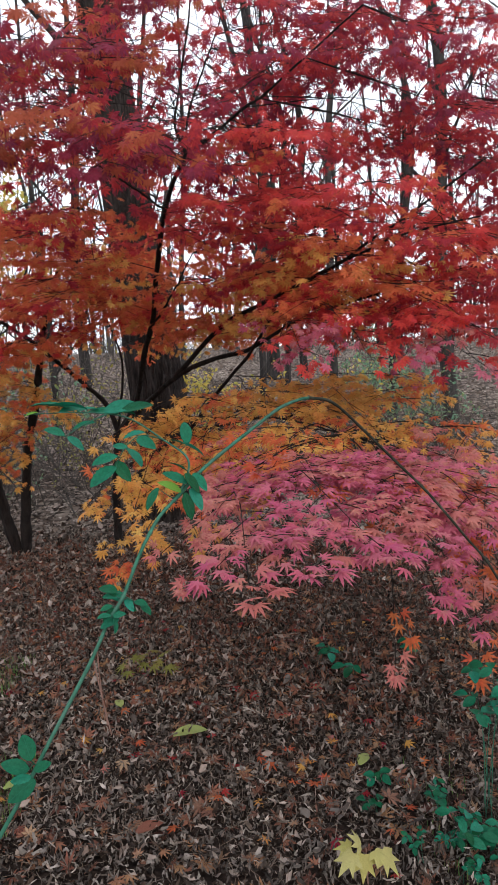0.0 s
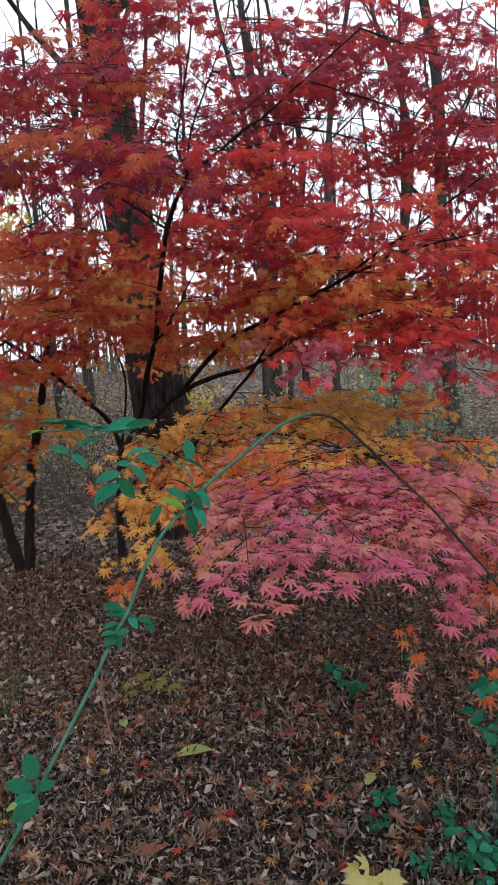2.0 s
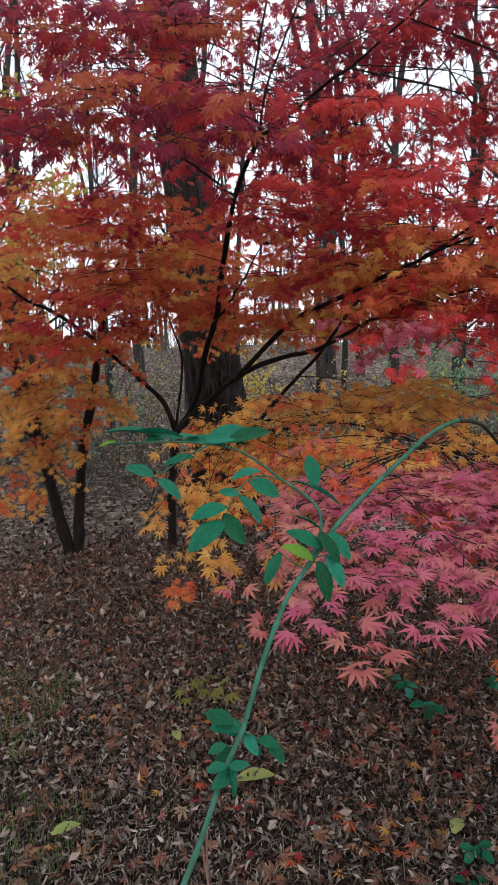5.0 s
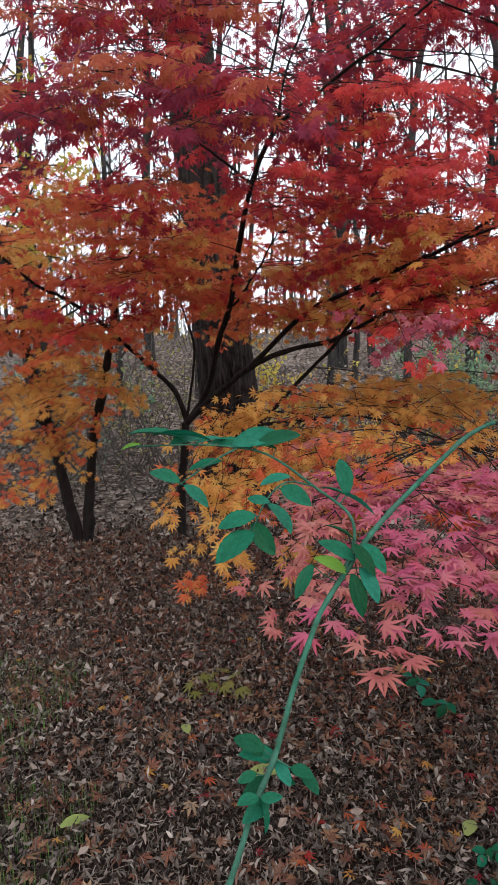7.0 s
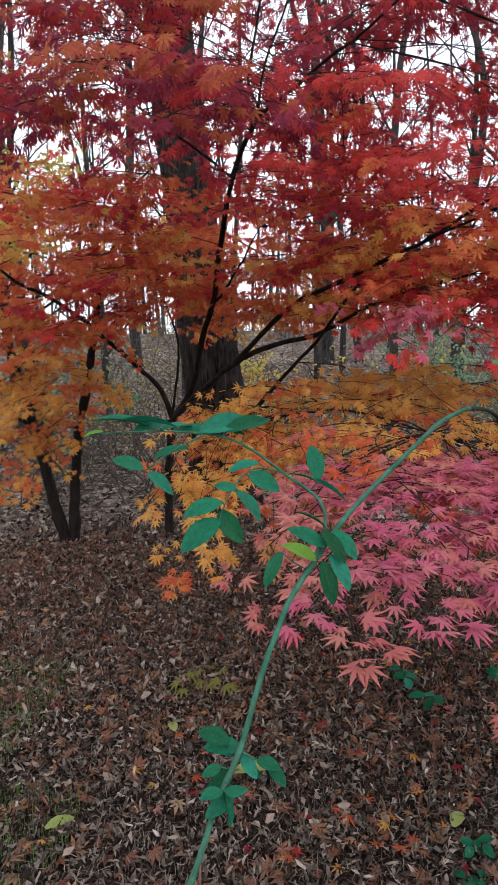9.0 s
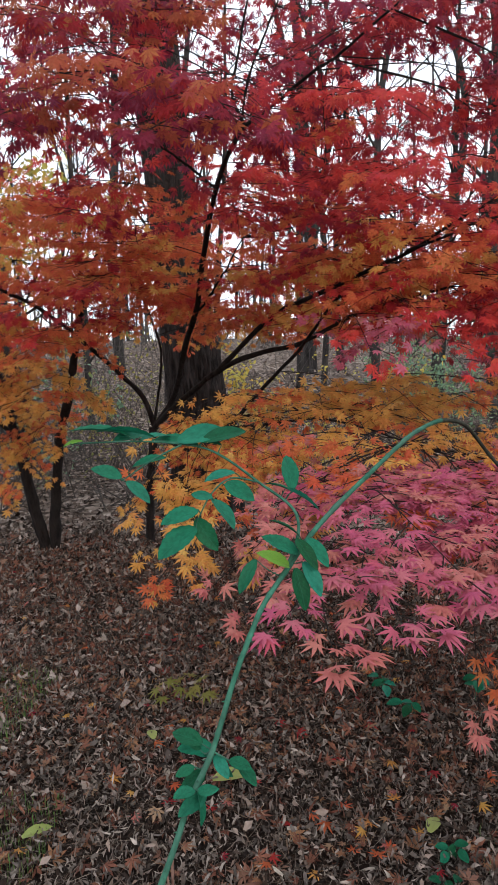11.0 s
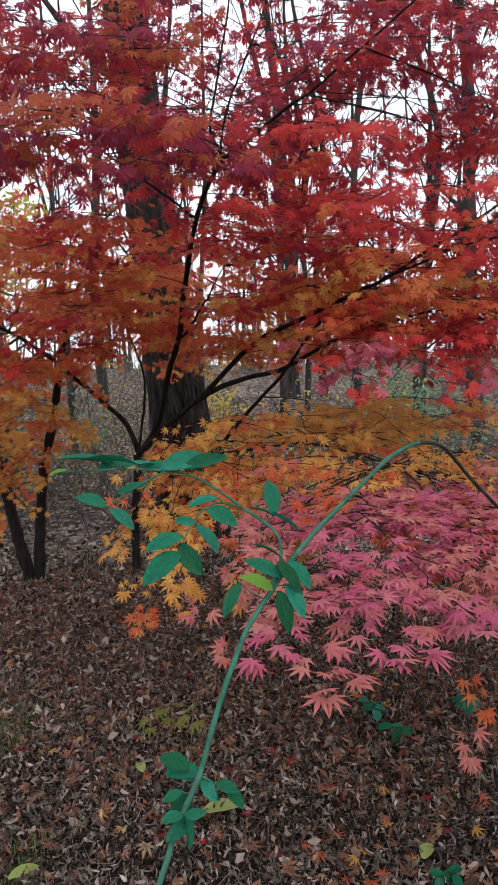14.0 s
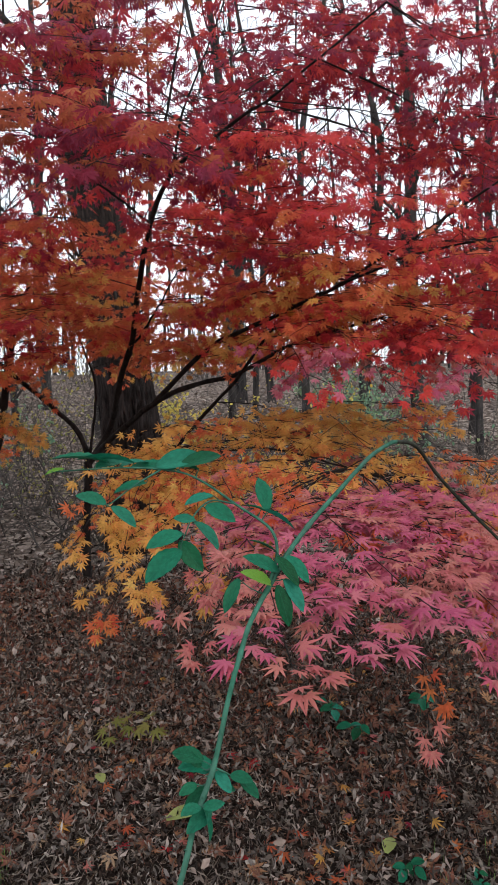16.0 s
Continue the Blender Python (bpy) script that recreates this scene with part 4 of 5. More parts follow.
# the far side of the crown
for a, b, w, n, tints in (((-0.2, 4.9, 2.2), (-0.1, 4.2, 2.15), 0.45, 12, EMBER), ((0.4, 4.8, 2.15), (0.6, 4.1, 2.1), 0.45, 12, EMBER), ((0.9, 4.6, 2.1), (1.2, 3.9, 2.05), 0.45, 12, FLAME), ((1.4, 4.5, 2.1), (1.7, 3.8, 2.0), 0.45, 11, FLAME),
                          ((-0.1, 4.8, 2.55), (0.0, 4.1, 2.5), 0.45, 12, FLAME), ((0.5, 4.7, 2.5), (0.7, 4.0, 2.45), 0.45, 12, FLAME), ((1.0, 4.6, 2.5), (1.3, 3.9, 2.4), 0.45, 12, FLAME), ((1.5, 4.5, 2.5), (1.8, 3.8, 2.4), 0.45, 10, WINE),
                          ((0.0, 4.7, 2.95), (0.1, 4.0, 2.85), 0.45, 11, FLAME), ((0.6, 4.6, 2.95), (0.8, 3.9, 2.85), 0.45, 11, WINE), ((1.1, 4.5, 2.9), (1.4, 3.8, 2.8), 0.45, 11, WINE), ((1.5, 4.3, 3.1), (1.75, 3.7, 3.0), 0.45, 9, WINE),
                          ((0.3, 4.4, 3.45), (0.5, 3.8, 3.3), 0.42, 9, WINE), ((0.8, 4.7, 1.9), (1.1, 4.0, 1.8), 0.4, 9, FLAME), ((1.4, 4.3, 1.8), (1.7, 3.7, 1.7), 0.4, 9, FLAME),
                          ((-1.0, 5.0, 2.55), (-1.2, 4.3, 2.55), 0.42, 10, EMBER), ((-1.6, 5.0, 2.7), (-1.8, 4.3, 2.7), 0.42, 9, EMBER), ((-0.6, 4.6, 2.8), (-0.9, 4.0, 2.85), 0.4, 9, WINE),
                          ((-0.50, 5.55, 2.64), (-0.45, 4.80, 2.52), 0.42, 11, FLAME),
                          ((-0.09, 5.25, 2.39), (-0.08, 4.50, 2.27), 0.42, 11, EMBER),
                          ((-0.99, 5.65, 2.56), (-0.88, 4.90, 2.44), 0.42, 11, EMBER),
                          ((-0.31, 5.25, 2.83), (-0.28, 4.50, 2.71), 0.42, 10, FLAME),
                          ((0.50, 5.05, 2.65), (0.44, 4.30, 2.53), 0.42, 10, FLAME),
                          ((-1.69, 4.65, 2.63), (-1.51, 3.90, 2.51), 0.42, 11, EMBER),
                          ((-2.15, 4.65, 2.42), (-1.92, 3.90, 2.30), 0.42, 12, EMBER),
                          ((-1.36, 4.45, 2.86), (-1.22, 3.70, 2.74), 0.42, 11, FLAME),
                          ((-2.34, 4.95, 2.19), (-2.08, 4.20, 2.07), 0.42, 11, EMBER),
                          ((-1.58, 5.05, 2.40), (-1.41, 4.30, 2.28), 0.42, 11, EMBER),
                          ((-1.20, 5.15, 2.22), (-1.07, 4.40, 2.10), 0.42, 10, EMBER),
                          ((-0.81, 4.15, 3.34), (-0.72, 3.40, 3.22), 0.38, 8, WINE),
                          ((-1.96, 5.15, 2.00), (-1.75, 4.40, 1.88), 0.40, 9, EMBER),
                          ((0.31, 4.45, 2.64), (0.28, 3.70, 2.52), 0.42, 12, FLAME),
                          ((-0.25, 4.95, 2.48), (-0.22, 4.20, 2.36), 0.42, 11, FLAME),
                          ((0.06, 4.35, 2.82), (0.05, 3.60, 2.70), 0.40, 11, FLAME),
                          ((0.63, 4.75, 2.33), (0.56, 4.00, 2.21), 0.42, 11, FLAME),
                          ((0.01, 5.15, 2.14), (0.01, 4.40, 2.02), 0.42, 10, EMBER),
                          ((0.54, 5.05, 1.99), (0.48, 4.30, 1.87), 0.42, 10, EMBER),
                          ((1.42, 4.55, 2.35), (1.27, 3.80, 2.23), 0.42, 11, FLAME),
                          ((0.95, 4.35, 2.79), (0.85, 3.60, 2.67), 0.42, 11, FLAME),
                          ((0.52, 4.75, 2.59), (0.46, 4.00, 2.47), 0.42, 11, FLAME),
                          ((0.11, 4.45, 2.95), (0.10, 3.70, 2.83), 0.38, 9, WINE),
                          ((1.50, 4.95, 2.23), (1.34, 4.20, 2.11), 0.42, 11, FLAME),
                          ((1.17, 5.15, 1.98), (1.05, 4.40, 1.86), 0.42, 10, FLAME),
                          ((-0.01, 4.65, 3.30), (-0.01, 3.90, 3.18), 0.40, 8, WINE),
                          ((0.35, 4.65, 3.06), (0.32, 3.90, 2.94), 0.42, 9, FLAME),
                          ((0.17, 5.05, 2.87), (0.15, 4.30, 2.75), 0.42, 9, FLAME),
                          ((0.51, 4.55, 3.32), (0.46, 3.80, 3.20), 0.38, 7, WINE),
                          ((-0.50, 5.10, 3.25), (-0.42, 4.30, 3.12), 0.42, 10, WINE),
                          ((-0.85, 5.20, 3.05), (-0.75, 4.40, 2.92), 0.42, 10, WINE),
                          ((-0.20, 4.90, 3.65), (-0.15, 4.10, 3.52), 0.42, 9, WINE),
                          ((-0.80, 5.00, 3.60), (-0.70, 4.20, 3.45), 0.42, 9, WINE),
                          ((-0.35, 4.60, 2.95), (-0.30, 4.00, 2.85), 0.40, 9, FLAME)):
    maple.bough(a, b, w, tints, n - 3, 0.042, 0.06, False, 0, -0.4, 0.8)

# the two-stemmed maple beside it
twin = Maple((-2.03, 5.62, 0), "two-stemmed maple with orange and amber leaves", 32)
twin.limb("trunk", [(-2.02, 5.62, -0.1), (-1.98, 5.55, 0.2), (-1.93, 5.45, 0.5), (-1.8, 5.25, 1.02), (-1.67, 5.12, 1.37), (-1.58, 5.02, 1.66), (-1.46, 4.9, 2.08), (-1.32, 4.8, 2.33)], 0.06, 0.018)
twin.limb("trunk", [(-2.06, 5.62, -0.1), (-2.1, 5.55, 0.2), (-2.14, 5.5, 0.45), (-2.24, 5.45, 1.0), (-2.28, 5.4, 1.28), (-2.32, 5.25, 1.72), (-2.35, 5.15, 2.05), (-2.5, 4.9, 2.6)], 0.066, 0.02)
twin.limb("limb", [(-1.78, 4.66, 1.97), (-1.69, 4.68, 2.2), (-1.66, 4.6, 2.39)], 0.012, 0.006)
twin.limb("limb", [(-2.24, 5.45, 1.0), (-2.35, 5.2, 1.2), (-2.6, 4.8, 1.5)], 0.02, 0.007)
for a, b, w, n in (((-1.9, 5.3, 1.2), (-1.85, 4.5, 0.8), 0.3, 11), ((-2.1, 5.3, 1.1), (-2.15, 4.5, 0.72), 0.3, 10), ((-1.7, 5.0, 1.5), (-1.75, 4.2, 1.3), 0.34, 11), ((-2.0, 5.0, 1.5), (-2.1, 4.2, 1.3), 0.36, 11),
                   ((-2.3, 5.0, 1.4), (-2.5, 4.3, 1.15), 0.34, 10)):
    twin.boughs(a, b, w, [AMBER, AMBER, RUST], n, size=0.044, sag=0.06, droop=-0.35, face=0.75)
for a, b, w, n in (((-2.4, 5.0, 1.75), (-2.6, 4.1, 1.55), 0.4, 11), ((-2.0, 4.9, 1.8), (-2.1, 4.0, 1.65), 0.4, 11), ((-2.6, 4.9, 2.1), (-2.8, 4.0, 1.9), 0.4, 5), ((-1.6, 4.9, 1.75), (-1.55, 4.0, 1.6), 0.34, 10),
                   ((-2.3, 4.9, 2.4), (-2.3, 3.9, 2.3), 0.4, 10), ((-2.8, 4.8, 1.6), (-3.1, 4.1, 1.3), 0.36, 5), ((-2.4, 4.6, 2.8), (-2.3, 3.7, 2.7), 0.4, 8)):
    twin.boughs(a, b, w, [RUST, RUST, AMBER, RUST], n + 1, size=0.044, sag=0.06, droop=-0.35, face=0.75)

# a young red maple at the edge
young = Maple((-2.56, 4.3, 0), "young leaning maple with a few red leaves", 33)
young.limb("trunk", [(-2.54, 4.32, -0.05), (-2.62, 4.3, 0.2), (-2.75, 4.28, 0.5), (-2.85, 4.25, 0.9)], 0.018, 0.008)
for a, b, w, n in (((-2.78, 4.25, 0.55), (-2.55, 3.9, 0.62), 0.2, 5), ((-2.8, 4.25, 0.7), (-3.1, 3.8, 0.75), 0.22, 6)):
    young.bough(a, b, w, [SCARLET, CRIMSON, PINK], n, 0.04, 0.06)


# ---- the bramble cane before the maples ----
def serrate_leaf():
    """A leaflet of unit length with a toothed edge and a raised rib fold."""
    verts, faces, rows = [], [], 13
    for n in range(rows + 1):
        u = n / rows
        half = 0.32 * math.sin(math.pi * (0.03 + 0.97 * u)) ** 0.7 * (1.0 - 0.12 * u) * (1.025 if n % 2 else 0.975)
        z = 0.1 * u - 0.3 * u * u
        verts += [(-half, u, z + 0.3 * half + 0.008 * (-1) ** n), (-half * 0.5, u, z + 0.2 * half), (0, u, z), (half * 0.5, u, z + 0.2 * half), (half, u, z + 0.3 * half - 0.008 * (-1) ** n)]
    for n in range(rows):
        for k in range(4):
            a = 5 * n + k
            faces.append((a, a + 1, a + 6, a + 5))
    return np.array(verts), np.array(faces)


SERRATE = serrate_leaf()
LEAFLET = mesh_of("bramble_leaflet", *SERRATE, GREEN)
LEAFLET.polygons.foreach_set("use_smooth", np.ones(len(LEAFLET.polygons), bool))


def compound_leaf(parent, base, tip, pairs, length, lift, rng, stalk_material=None):
    """A feathered leaf: a thin stalk, leaflets in pairs and one at the end. lift: how far its face leans from up."""
    base, tip = np.array(base, float), np.array(tip, float)
    reach = np.linalg.norm(tip - base)
    heap = Heap()
    line = spline([base, (base + tip) / 2 + (0, 0, 0.06 * reach), tip], 9)
    heap.tube(line, np.linspace(0.0009, 0.0005, 9), 5)
    stalk = part("leaf_stalk", heap.mesh("leaf_stalk", stalk_material or CANE_SKIN), parent)
    way = (tip - base) / reach
    up = np.array([0, 0, 1.0]) + np.array(lift, float)
    side = np.cross(way, up)
    side /= np.linalg.norm(side)
    for k in range(pairs):
        p = line[int((0.35 + 0.55 * k / max(1, pairs - 1 + 0.5)) * 8)]
        for s in (-1, 1):
            d = way * 0.55 + side * s + np.array([0, 0, rng.normal(-0.25, 0.2)])
            put_leaflet(stalk, p, d, up + rng.normal(0, 0.25, 3), length * rng.uniform(0.75, 1.05))
    length *= 1.1
    put_leaflet(stalk, line[-1], way + np.array([0, 0, -0.2]), up + rng.normal(0, 0.15, 3), length)
    return stalk


def put_leaflet(parent, place, way, up, length):
    leaf = new("leaflet", LEAFLET)
    leaf.parent = parent
    r = turns(np.array([way]), np.array([up]))[0]
    leaf.matrix_basis = Matrix.Translation(place) @ Matrix(r.tolist()).to_4x4() @ Matrix.Scale(float(length), 4)


def thorns(heap, line, every, size, rng):
    for k in range(2, len(line) - 1, every):
        way = line[k + 1] - line[k]
        out = np.cross(way, rng.normal(0, 1, 3))
        out /= np.linalg.norm(out)
        heap.tube(spline([line[k], line[k] + out * size - way / np.linalg.norm(way) * size * 0.5], 3), [size * 0.3, size * 0.18, 0.0002], 4)


def leaflet_between(plant, line, row, width, face, rng, yellow=False, small=1.0):
    """A leaflet on a thin stalk of its own, from the nearest place on a stem."""
    base, tip = np.array(row[:3]), np.array(row[3:])
    p = line[np.argmin(((line - base) ** 2).sum(1))]
    heap = Heap()
    heap.tube(spline([p, (p + base) / 2 + rng.normal(0, 0.002, 3), base], 5), np.linspace(0.0008, 0.0005, 5), 5)
    stalk = part("leaf_stalk", heap.mesh("leaf_stalk", CANE_SKIN), plant)
    way = (tip - base) * small
    up = np.array([0.1, -face, 0.8]) + rng.normal(0, 0.3, 3)
    r = turns(np.array([way]), np.array([up]))[0]
    leaf = new("leaflet", YOUNG_LEAFLET if yellow else LEAFLET)
    leaf.parent = stalk
    length = float(np.linalg.norm(way))
    leaf.matrix_basis = Matrix.Translation(base) @ Matrix(r.tolist()).to_4x4() @ Matrix.Diagonal((length * width * rng.uniform(0.85, 1.1), length, length * 0.8, 1))


YOUNG_LEAF = leaf_material("young_bramble_leaf", [(0.1, 0.26, 0.03), (0.14, 0.3, 0.04)], 0.4, 0.5, 60)
YOUNG_LEAFLET = LEAFLET.copy()
YOUNG_LEAFLET.materials[0] = YOUNG_LEAF
SPRAY_TIP = [
    (-0.318, 0.985, 1.456, -0.337, 0.975, 1.454), (-0.274, 1.000, 1.459, -0.335, 0.990, 1.476), (-0.289, 1.000, 1.455, -0.257, 1.030, 1.463), (-0.205, 1.030, 1.446, -0.258, 1.030, 1.458),
    (-0.226, 1.020, 1.451, -0.173, 1.050, 1.466), (-0.236, 1.000, 1.436, -0.272, 0.990, 1.432), (-0.273, 0.960, 1.422, -0.301, 0.950, 1.436), (-0.266, 0.950, 1.420, -0.239, 0.940, 1.402)]
SPRAY_MIDDLE = [
    (-0.165, 1.030, 1.415, -0.198, 1.010, 1.413), (-0.173, 1.000, 1.409, -0.141, 0.980, 1.396), (-0.186, 0.980, 1.396, -0.157, 0.960, 1.372), (-0.185, 0.980, 1.398, -0.209, 0.980, 1.402), (-0.199, 0.970, 1.386, -0.236, 0.950, 1.380),
    (-0.200, 0.960, 1.371, -0.240, 0.930, 1.348), (-0.201, 0.970, 1.378, -0.176, 0.950, 1.347), (-0.102, 1.060, 1.389, -0.107, 1.090, 1.432), (-0.110, 1.050, 1.393, -0.066, 1.040, 1.375), (-0.102, 1.040, 1.391, -0.133, 1.050, 1.405)]
KNOT = [
    (-0.097, 1.000, 1.353, -0.127, 1.000, 1.375), (-0.098, 0.985, 1.337, -0.135, 0.980, 1.361), (-0.107, 0.980, 1.325, -0.138, 0.960, 1.349), (-0.141, 0.975, 1.334, -0.160, 0.955, 1.304),
    (-0.101, 0.975, 1.325, -0.089, 0.955, 1.285), (-0.093, 0.980, 1.330, -0.072, 0.960, 1.300), (-0.100, 0.985, 1.353, -0.076, 0.965, 1.326), (-0.088, 0.990, 1.352, -0.065, 0.970, 1.328)]
LOW_TUFT = [
    (-0.182, 0.830, 1.222, -0.212, 0.840, 1.230), (-0.184, 0.830, 1.217, -0.196, 0.835, 1.228), (-0.173, 0.830, 1.206, -0.161, 0.825, 1.212), (-0.160, 0.828, 1.209, -0.139, 0.820, 1.208), (-0.188, 0.822, 1.207, -0.204, 0.812, 1.205),
    (-0.185, 0.800, 1.202, -0.201, 0.785, 1.207), (-0.183, 0.800, 1.201, -0.174, 0.780, 1.184), (-0.183, 0.800, 1.201, -0.164, 0.795, 1.207), (-0.172, 0.830, 1.212, -0.158, 0.815, 1.200)]
FOOT_TUFT = [
    (-0.249, 0.660, 1.097, -0.261, 0.670, 1.123), (-0.253, 0.660, 1.086, -0.279, 0.650, 1.102), (-0.247, 0.660, 1.085, -0.229, 0.665, 1.092), (-0.247, 0.650, 1.085, -0.267, 0.640, 1.085), (-0.243, 0.650, 1.081, -0.268, 0.630, 1.070)]


def bramble():
    rng = np.random.default_rng(9)
    plant = thing("bramble", (-0.62, 0.35, 0), "arching green bramble cane with blue-green leaflets", "bramble")
    line = spline([(-0.62, 0.35, -0.03), (-0.52, 0.42, 0.5), (-0.33, 0.58, 0.93), (-0.255, 0.66, 1.07), (-0.205, 0.755, 1.159), (-0.189, 0.795, 1.194), (-0.173, 0.828, 1.219), (-0.158, 0.868, 1.258), (-0.145, 0.9, 1.284), (-0.132, 0.935, 1.303),
                   (-0.11, 0.98, 1.321), (-0.085, 1.02, 1.345), (-0.048, 1.075, 1.37), (0.01, 1.145, 1.406), (0.057, 1.2, 1.434), (0.096, 1.25, 1.446), (0.13, 1.3, 1.447), (0.185, 1.38, 1.43), (0.262, 1.49, 1.364), (0.34, 1.52, 1.285), (0.424, 1.53, 1.198), (0.518, 1.54, 1.082), (0.577, 1.545, 1.007), (0.66, 1.56, 0.85), (0.74, 1.6, 0.62)], 170)
    radii = np.interp(np.linspace(0, 1, 170), [0, 0.3, 0.5, 0.8, 1], [0.0022, 0.0024, 0.003, 0.0032, 0.0026])
    for name, a, b, skin, label in (("cane", 0, 112, CANE_SKIN, ""), ("cane_end", 111, 170, DARK_CANE, "dark brown-green far end of the cane")):
        heap = Heap()
        heap.tube(line[a:b], radii[a:b] * (1 + 0.16 * (np.arange(a, b) % 14 == 0)), 10, 0.04, rng)
        thorns(heap, line[a:b], 3, 0.005, rng)
        part(name, heap.mesh("bramble_" + name, skin), plant, label, smooth=True)
    shoot = spline([(-0.108, 0.984, 1.326), (-0.097, 1.005, 1.352), (-0.102, 1.03, 1.375), (-0.14, 1.04, 1.403), (-0.175, 1.035, 1.43), (-0.205, 1.03, 1.444), (-0.26, 1.005, 1.453), (-0.33, 0.98, 1.454)], 50)
    heap = Heap()
    heap.tube(shoot, np.linspace(0.0021, 0.0008, 50), 7)
    part("side_shoot", heap.mesh("bramble_shoot", CANE_SKIN), plant, smooth=True)
    first = spline([(-0.222, 1.022, 1.447), (-0.245, 0.985, 1.437), (-0.27, 0.955, 1.421)], 16)
    second = spline([(-0.14, 1.04, 1.403), (-0.168, 1.012, 1.412), (-0.187, 0.985, 1.4), (-0.2, 0.963, 1.375)], 20)
    for stalk in (first, second):
        heap = Heap()
        heap.tube(stalk, np.linspace(0.0012, 0.0006, len(stalk)), 6)
        part("side_shoot", heap.mesh("bramble_shoot", CANE_SKIN), plant, smooth=True)
    for foot, end in (((-0.203, 0.765, 1.166), (-0.2, 0.82, 1.03)), ((-0.199, 0.772, 1.172), (-0.207, 0.83, 1.04))):
        heap = Heap()
        heap.tube(spline([foot, (np.array(foot) + end) / 2 + rng.normal(0, 0.002, 3), end], 9), np.linspace(0.0011, 0.0007, 9), 5)
        part("dead_stalk", heap.mesh("dead_stalk", DRY_CANE), plant, "thin dry reddish dead stalk")
    for stem, rows, width, face in ((shoot, SPRAY_TIP[:5], 0.62, 0.3), (shoot, [tuple(np.array(row) + (0.025, 0.008, -0.002) * 2) for row in SPRAY_TIP[1:5]], 0.55, 0.25), (first, SPRAY_TIP[5:], 0.75, 0.6), (second, SPRAY_MIDDLE[:5], 0.8, 0.5), (second, SPRAY_MIDDLE[5:7], 0.9, 0.9), (shoot, SPRAY_MIDDLE[7:], 0.62, 0.5),
                                    (line, KNOT, 0.68, 0.6), (line, LOW_TUFT, 0.9, 0.7), (line, [tuple(np.array(row) + (0.008, 0.004, -0.006, 0.004, -0.006, -0.012)) for row in LOW_TUFT[:6]], 0.85, 0.5), (line, FOOT_TUFT, 1.0, 0.9)):
        for n, row in enumerate(rows):
            leaflet_between(plant, stem, row, width, face, rng, n == 0 and rows[0] == SPRAY_TIP[0] or rows is KNOT and n == 2, 0.88 if width in (0.9, 0.85) else 0.94)


bramble()


def low_plant(name, place, stems, height, spread, length, seed, label):
    """A low bramble or seedling: a few stems with feathered leaves."""
    rng = np.random.default_rng(seed)
    x, y = place
    z0 = float(ground_z(x, y))
    plant = thing(name, (x, y, z0), label, "undergrowth", "green seedlings on the forest floor")
    for n in range(stems):
        a = rng.uniform(0, 6.28)
        r = spread * rng.uniform(0.4, 1.0)
        top = np.array([x + r * math.cos(a), y + r * math.sin(a), z0 + height * rng.uniform(0.6, 1.0)])
        line = spline([(x + rng.normal(0, 0.01), y + rng.normal(0, 0.01), z0 - 0.02), ((x * 2 + top[0]) / 3, (y * 2 + top[1]) / 3, z0 + height * 0.5), top], 10)
        heap = Heap()
        heap.tube(line, np.linspace(0.0018, 0.0008, 10), 5)
        stem = part("stem", heap.mesh("seedling_stem", CANE_SKIN), plant)
        for k in (6, 9):
            b = rng.uniform(0, 6.28)
            tip = line[k] + np.array([math.cos(b), math.sin(b), 0.1]) * length * 0.7
            compound_leaf(stem, line[k], tip, 1, length, (0, -0.45, 0), rng)


low_plant("bramble_seedling", (0.74, 2.02), 5, 0.68, 0.13, 0.05, 51, "leafy green bramble shoot rising from the litter")
low_plant("bramble_seedling", (0.65, 1.84), 4, 0.16, 0.13, 0.048, 52, "low green bramble shoot in the litter")
low_plant("green_seedling", (0.39, 2.2), 1, 0.09, 0.03, 0.042, 53, "small green seedling in the litter")
low_plant("green_seedling", (0.38, 2.04), 1, 0.08, 0.03, 0.042, 59, "small green seedling in the litter")
low_plant("green_seedling", (0.46, 3.0), 1, 0.12, 0.05, 0.065, 54, "small green seedling in the litter")
low_plant("green_seedling", (0.36, 3.25), 1, 0.1, 0.04, 0.065, 55, "small green seedling in the litter")
low_plant("green_seedling", (0.75, 3.1), 1, 0.16, 0.06, 0.065, 56, "small green seedling in the litter")
low_plant("green_seedling", (0.58, 2.0), 1, 0.1, 0.05, 0.042, 58, "small green seedling in the litter")


for n, (x, y) in enumerate(((0.55, 1.74), (0.72, 1.76), (0.6, 1.68), (0.52, 1.86), (0.78, 1.9), (0.46, 1.8), (0.66, 1.95), (0.6, 2.08), (0.82, 2.1), (0.68, 1.84))):
    low_plant("green_seedling", (x, y), 2, 0.09, 0.07, 0.024, 150 + n, "small green seedling among weeds in the litter")


